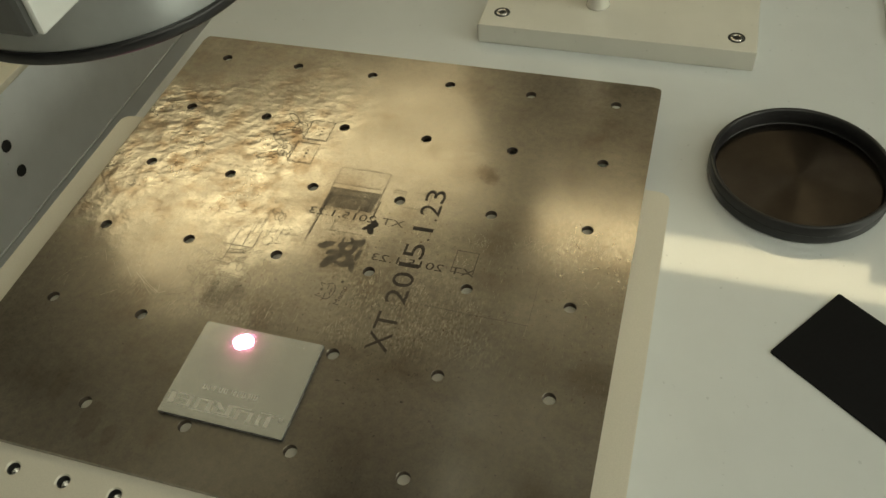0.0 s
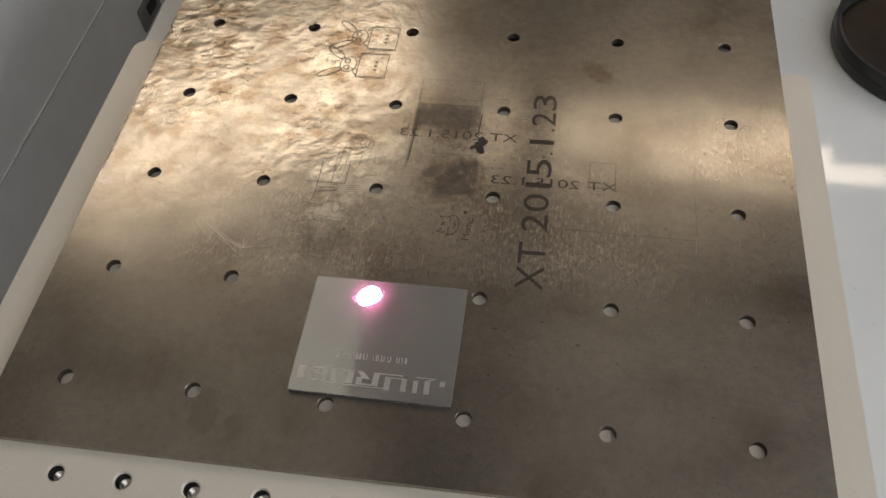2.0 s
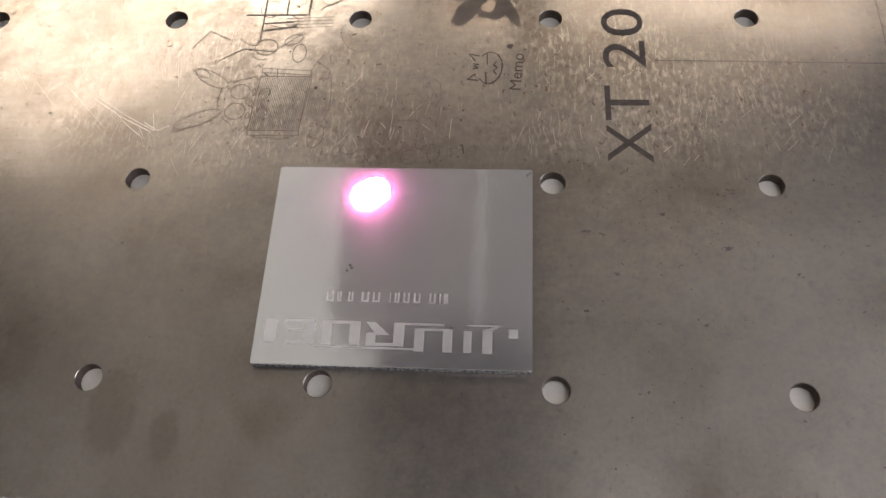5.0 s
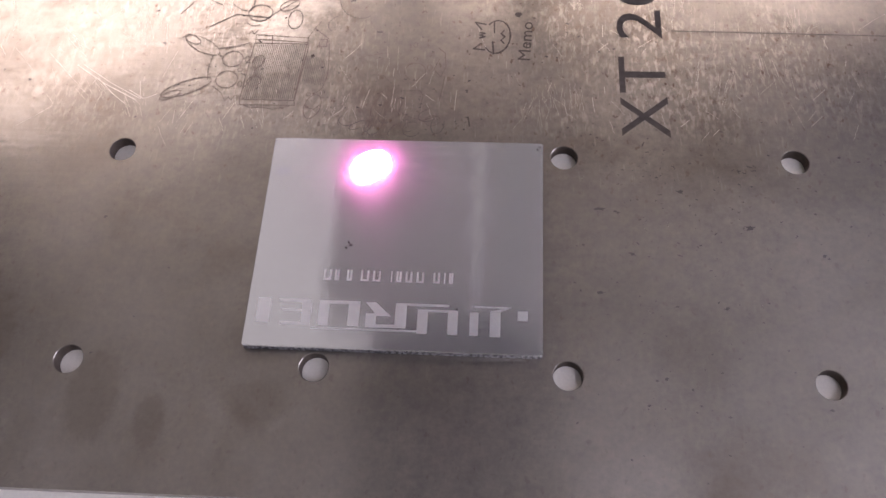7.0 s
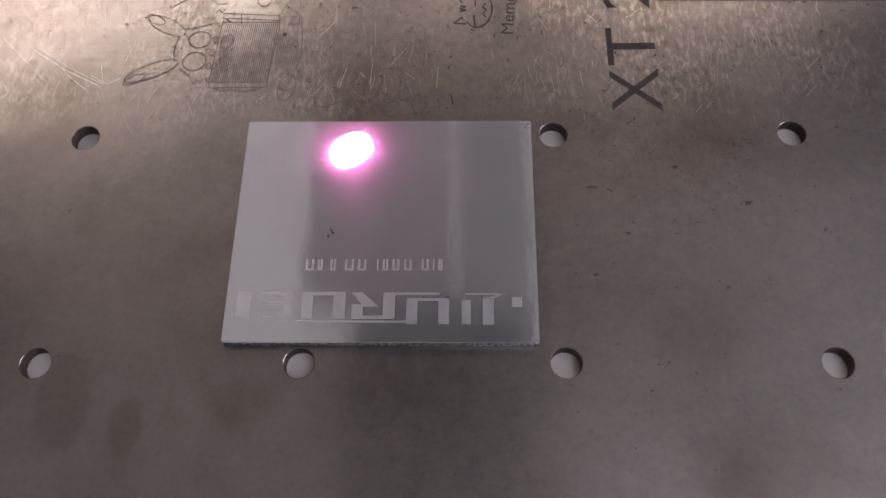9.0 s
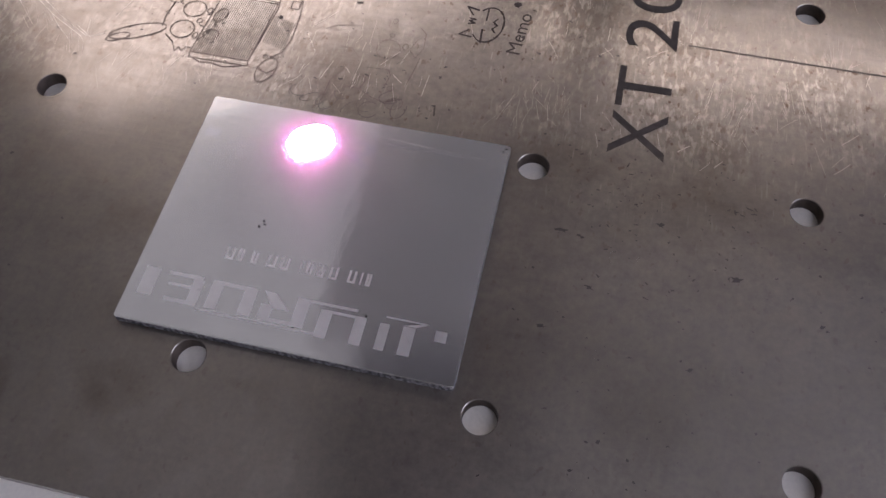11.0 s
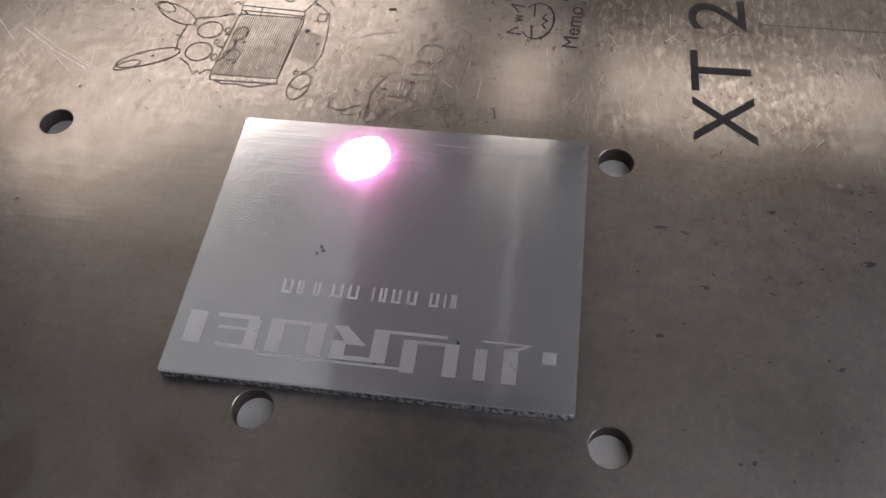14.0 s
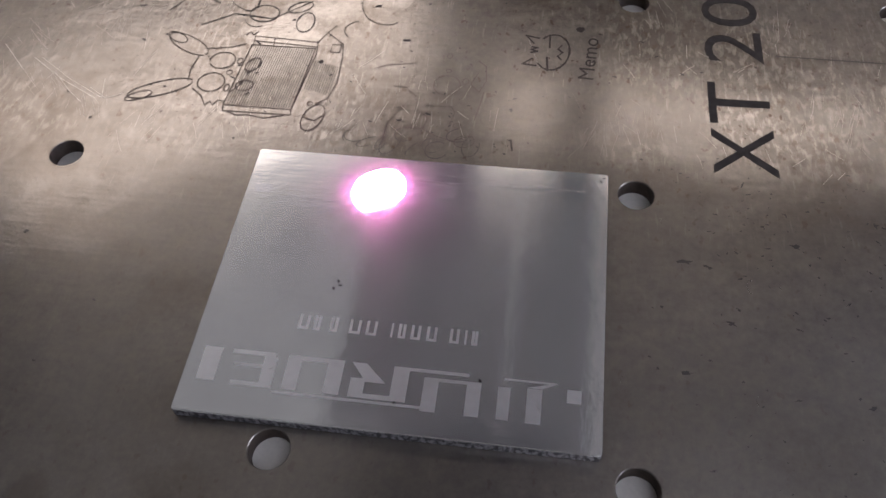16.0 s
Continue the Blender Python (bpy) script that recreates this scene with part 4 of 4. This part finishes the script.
# a line of small lettering, as plain bars in pairs
for x, w in ((0.0148, 0.0016), (0.0171, 0.0010), (0.0196, 0.0011), (0.0225, 0.0017), (0.0250, 0.0016), (0.0287, 0.0003),
             (0.0298, 0.0011), (0.0317, 0.0014), (0.0340, 0.0015), (0.0374, 0.0014), (0.0396, 0.0003), (0.0406, 0.0009)):
    stem = min(w, 0.00042)
    bars([(x, x + stem, 0.0147, 0.0171)] + ([(x + w - stem, x + w, 0.0147, 0.0171), (x + stem, x + w - stem, 0.0147, 0.0151)] if w > stem else []), TAG_MARK, "frosted_bar")
# the second emblem, half burnt in along the far edge
for x0, x1, y0, y1 in ((0.0014, 0.0044, 0.0396, 0.0414), (0.0152, 0.0186, 0.0402, 0.0450), (0.0205, 0.0226, 0.0402, 0.0447), (0.0240, 0.0262, 0.0398, 0.0445),
                       (0.0272, 0.0285, 0.0388, 0.0440), (0.0285, 0.0350, 0.0437, 0.0442), (0.0329, 0.0350, 0.0414, 0.0437), (0.0290, 0.0329, 0.0412, 0.0417)):
    bars([(x0, x1, y0, y1)], FRESH_MARK, "frosted_block", "freshly burnt block")
bars([(0.0141, 0.0272, 0.0388, 0.0391)], FRESH_MARK, "frosted_line")
bars([(0.0284, 0.0525, 0.0446, 0.0448)], FRESH_MARK, "frosted_line")
bars([(0.0064, 0.0120, 0.0389, 0.0392)], FRESH_MARK, "frosted_line")
slant([(0.0291, 0.0412), (0.0312, 0.0412), (0.0350, 0.0386), (0.0328, 0.0386)], "frosted_block", FRESH_MARK)
part("scratch", strokes([[(0.0423, 0.0390), (0.0426, 0.0490)], [(0.0330, 0.0462), (0.0560, 0.0450)]], 0.00012, TZ), SHAVING, tag)
for k in range(22):
    x, y = random.uniform(0.008, 0.056), random.uniform(0.004, 0.038)
    part("scratch", strokes([[(x, y), (x + random.uniform(-0.002, 0.003), y + random.uniform(0.0005, 0.004))]], random.choice((0.00004, 0.00006, 0.00009)), TZ), SHAVING, tag)
for x, y in ((0.0192, 0.0235), (0.0197, 0.0228), (0.0187, 0.0222), (0.0590, 0.0482), (0.0585, 0.0475), (0.0425, 0.0092), (0.0310, 0.0045)):
    part("grime_speck", blot(x, y, 0.00018, TZ, 9, 0.9, 1.6, random.uniform(0, 3)), GRIME, tag)

# ---- plasma spark on the tag ----
spark = thing("laser_spark", "glowing white-pink laser spark on the aluminium tag", "laser spark", (0.108, 0.0455, 0.0021))
bm = bmesh.new()
bmesh.ops.create_icosphere(bm, subdivisions=3, radius=1.0)
for v in bm.verts:
    k = 1 + 0.18 * noise.noise(v.co * 1.5)
    v.co = Vector((v.co.x * 0.0047 * k, v.co.y * 0.0029 * k, max(0.0, v.co.z + 0.2) * 0.0024 * k))
bm.transform(pose(0, 0, 0, 0, 0, 28))
part("plume", bm, SPARK, spark, smooth=True)

# ---- laser head over the work plate ----
head = thing("laser_engraver", "grey box-shaped laser head with a round scan lens", "laser head", (0.1216, 0.0415, 0))
part("head_body", box(-0.0425, 0.0425, -0.0735, 0.20, 0.2275, 0.36, 0.0015), HEAD, head)
# pale sheets over the dark body: the light on its sides is painted
part("lit_side", box(0.0426, 0.0442, -0.0725, 0.198, 0.2280, 0.3595, 0.0006), LIT_SIDE, head, "light grey sheet standing for the lit side of the head")
part("lit_side", box(-0.0442, -0.0426, -0.0725, 0.198, 0.2280, 0.3595, 0.0006), LIT_SIDE, head, "light grey sheet standing for the lit side of the head")
# unseen strip and plates, added only to shape what the tag mirrors
part("streak_strip", box(0.0040, 0.0072, 0.048, 0.19, 0.2262, 0.2274), STREAK, head, "pale strip added under the head for the streak mirrored in the tag")
part("reflection_plate", box(0.0078, 0.0420, 0.048, 0.19, 0.2266, 0.2274), UNDERSIDE, head, "grey plate added under the head to tone its reflection in the tag")
part("reflection_plate", box(-0.0690, 0.0032, 0.048, 0.19, 0.2262, 0.2274), UNDERSIDE, head, "grey plate added under the head to tone its reflection in the tag")
# unseen arm and its column; the arm is set to darken a band of reflection
part("blocking_arm", box(0.022, 0.050, 0.2002, 0.56, 0.262, 0.335, 0.002), HEAD, head)
part("column", box(0.012, 0.060, 0.56, 0.62, -0.0148, 0.40, 0.002), HEAD, head)
lens = part("lens_barrel", lathe([(0, 0.2274), (0.0400, 0.2274), (0.0415, 0.2150), (0.0440, 0.2028), (0.0449, 0.1994), (0.0449, 0.1990), (0.030, 0.1990), (0, 0.1990)], 96), LENS_METAL, head, "satin grey metal lens barrel", True)
part("lens_rim", lathe([(0.0450, 0.1996), (0.0458, 0.1994), (0.0461, 0.1988), (0.0461, 0.1970), (0.0455, 0.1963), (0.0405, 0.1963), (0.0405, 0.1989), (0.0450, 0.1989)], 96, True), BLACK, lens, "black lens rim", True)
part("lens_glass", lathe([(0, 0.1972), (0.02, 0.1974), (0.0404, 0.1980), (0.0404, 0.1988), (0, 0.1988)], 64), BLACK, lens, "dark coated lens glass", True)

# ---- white mounting block behind ----
block = thing("mounting_block", "white painted mounting block screwed to the machine bed", "mounting block", (0, 0, 0))
part("block_body", box(0.150, 0.3258, 0.3165, 0.47, -0.0149, -0.001, 0.0008), BLOCK, block)
for sx, sy in ((0.163, 0.3325), (0.313, 0.3300)):
    sc = part("cap_screw", lathe([(0.0023, 0.00025), (0.0, 0.00025)], 6), DARK, block, "dark hex socket")
    sc.location = (sx, sy, -0.001)
    ringp = part("screw_head", lathe([(0.0021, 0.0007), (0.0034, 0.0007), (0.0040, 0.0002), (0.0040, -0.0002), (0.0021, -0.0002)], 28, True), CHROME, block, "steel socket screw head", True)
    ringp.location = (sx, sy, -0.001)
    rim = part("counterbore", lathe([(0.0041, 0.0002), (0.0052, 0.00025), (0.0055, -0.0002), (0.0041, -0.0002)], 28, True), DARK, block)
    rim.location = (sx, sy, -0.001)
post = thing("post", "short white painted round post on the mounting block", "post", (0.2236, 0.352, -0.001))
part("post_body", lathe([(0, 0), (0.0078, 0), (0.0078, 0.0016), (0.0070, 0.0024), (0.0070, 0.088), (0.0062, 0.09), (0, 0.09)], 32), BLOCK, post, "", True)

# ---- lens cap ----
cap = thing("lens_cap", "round black lens cap lying open side up", "lens cap", (0.3522, 0.2240, -0.015))
part("rim", lathe([(0, 0), (0.0455, 0), (0.0468, 0.0008), (0.0470, 0.002), (0.0470, 0.0115), (0.0464, 0.0122), (0.0450, 0.0122), (0.0444, 0.0115), (0.0440, 0.0040), (0.0440, 0.0026), (0, 0.0026)], 96), BLACK, cap, "black ribbed rim", True)
part("cap_floor", lathe([(0, 0.0030), (0.043, 0.0030), (0.0438, 0.0027)], 96), CAP_FLOOR, cap, "turned brown metal floor")
part("ridge", lathe([(0.0470, 0.0060), (0.0473, 0.0064), (0.0470, 0.0068)], 96), BLACK, cap)

# ---- black blank card ----
card = thing("black_card", "matt black blank metal card on the white bed", "card", (0.3416, 0.1063, -0.0149))
card.rotation_euler = (0, 0, math.atan2(-0.0206, 0.0279))
part("card_body", slab(round_rect(0, 0.086, 0, 0.0517, 0.0012, 4), 0, 0.0009, 0.0002), MATT_BLACK, card)

# ---- metal shavings ----
SPOTS = ((0.1671, 0.0331), (0.1715, 0.0335), (0.1478, 0.0155), (0.1665, -0.0092), (0.1665, 0.0142), (0.1350, 0.0005), (0.1890, 0.0160), (0.1540, 0.0445))
for k, (x, y) in enumerate(SPOTS):
    r = 0.0010 if k == 0 else random.uniform(0.0004, 0.0008)
    chip = thing("metal_shaving", "tiny bright curled metal shaving on the work plate", "shaving", (x, y, 0.0001), group="loose shavings")
    bm = bmesh.new()
    n = 9
    va = []
    for i in range(n):
        a = radians(200 * i / n + 70)
        w = 0.00018 * (1 - abs(i - n / 2) / n)
        va.append([bm.verts.new((r * (1 - 0.05 * i) * math.cos(a), r * 1.5 * math.sin(a), zz + 0.00008 * i)) for zz in (0, w + 0.0001)])
    for p, q in zip(va, va[1:]):
        bm.faces.new((p[0], q[0], q[1], p[1]))
    bmesh.ops.solidify(bm, geom=bm.faces[:], thickness=0.00008)
    part("curl", bm, SHAVING, chip)
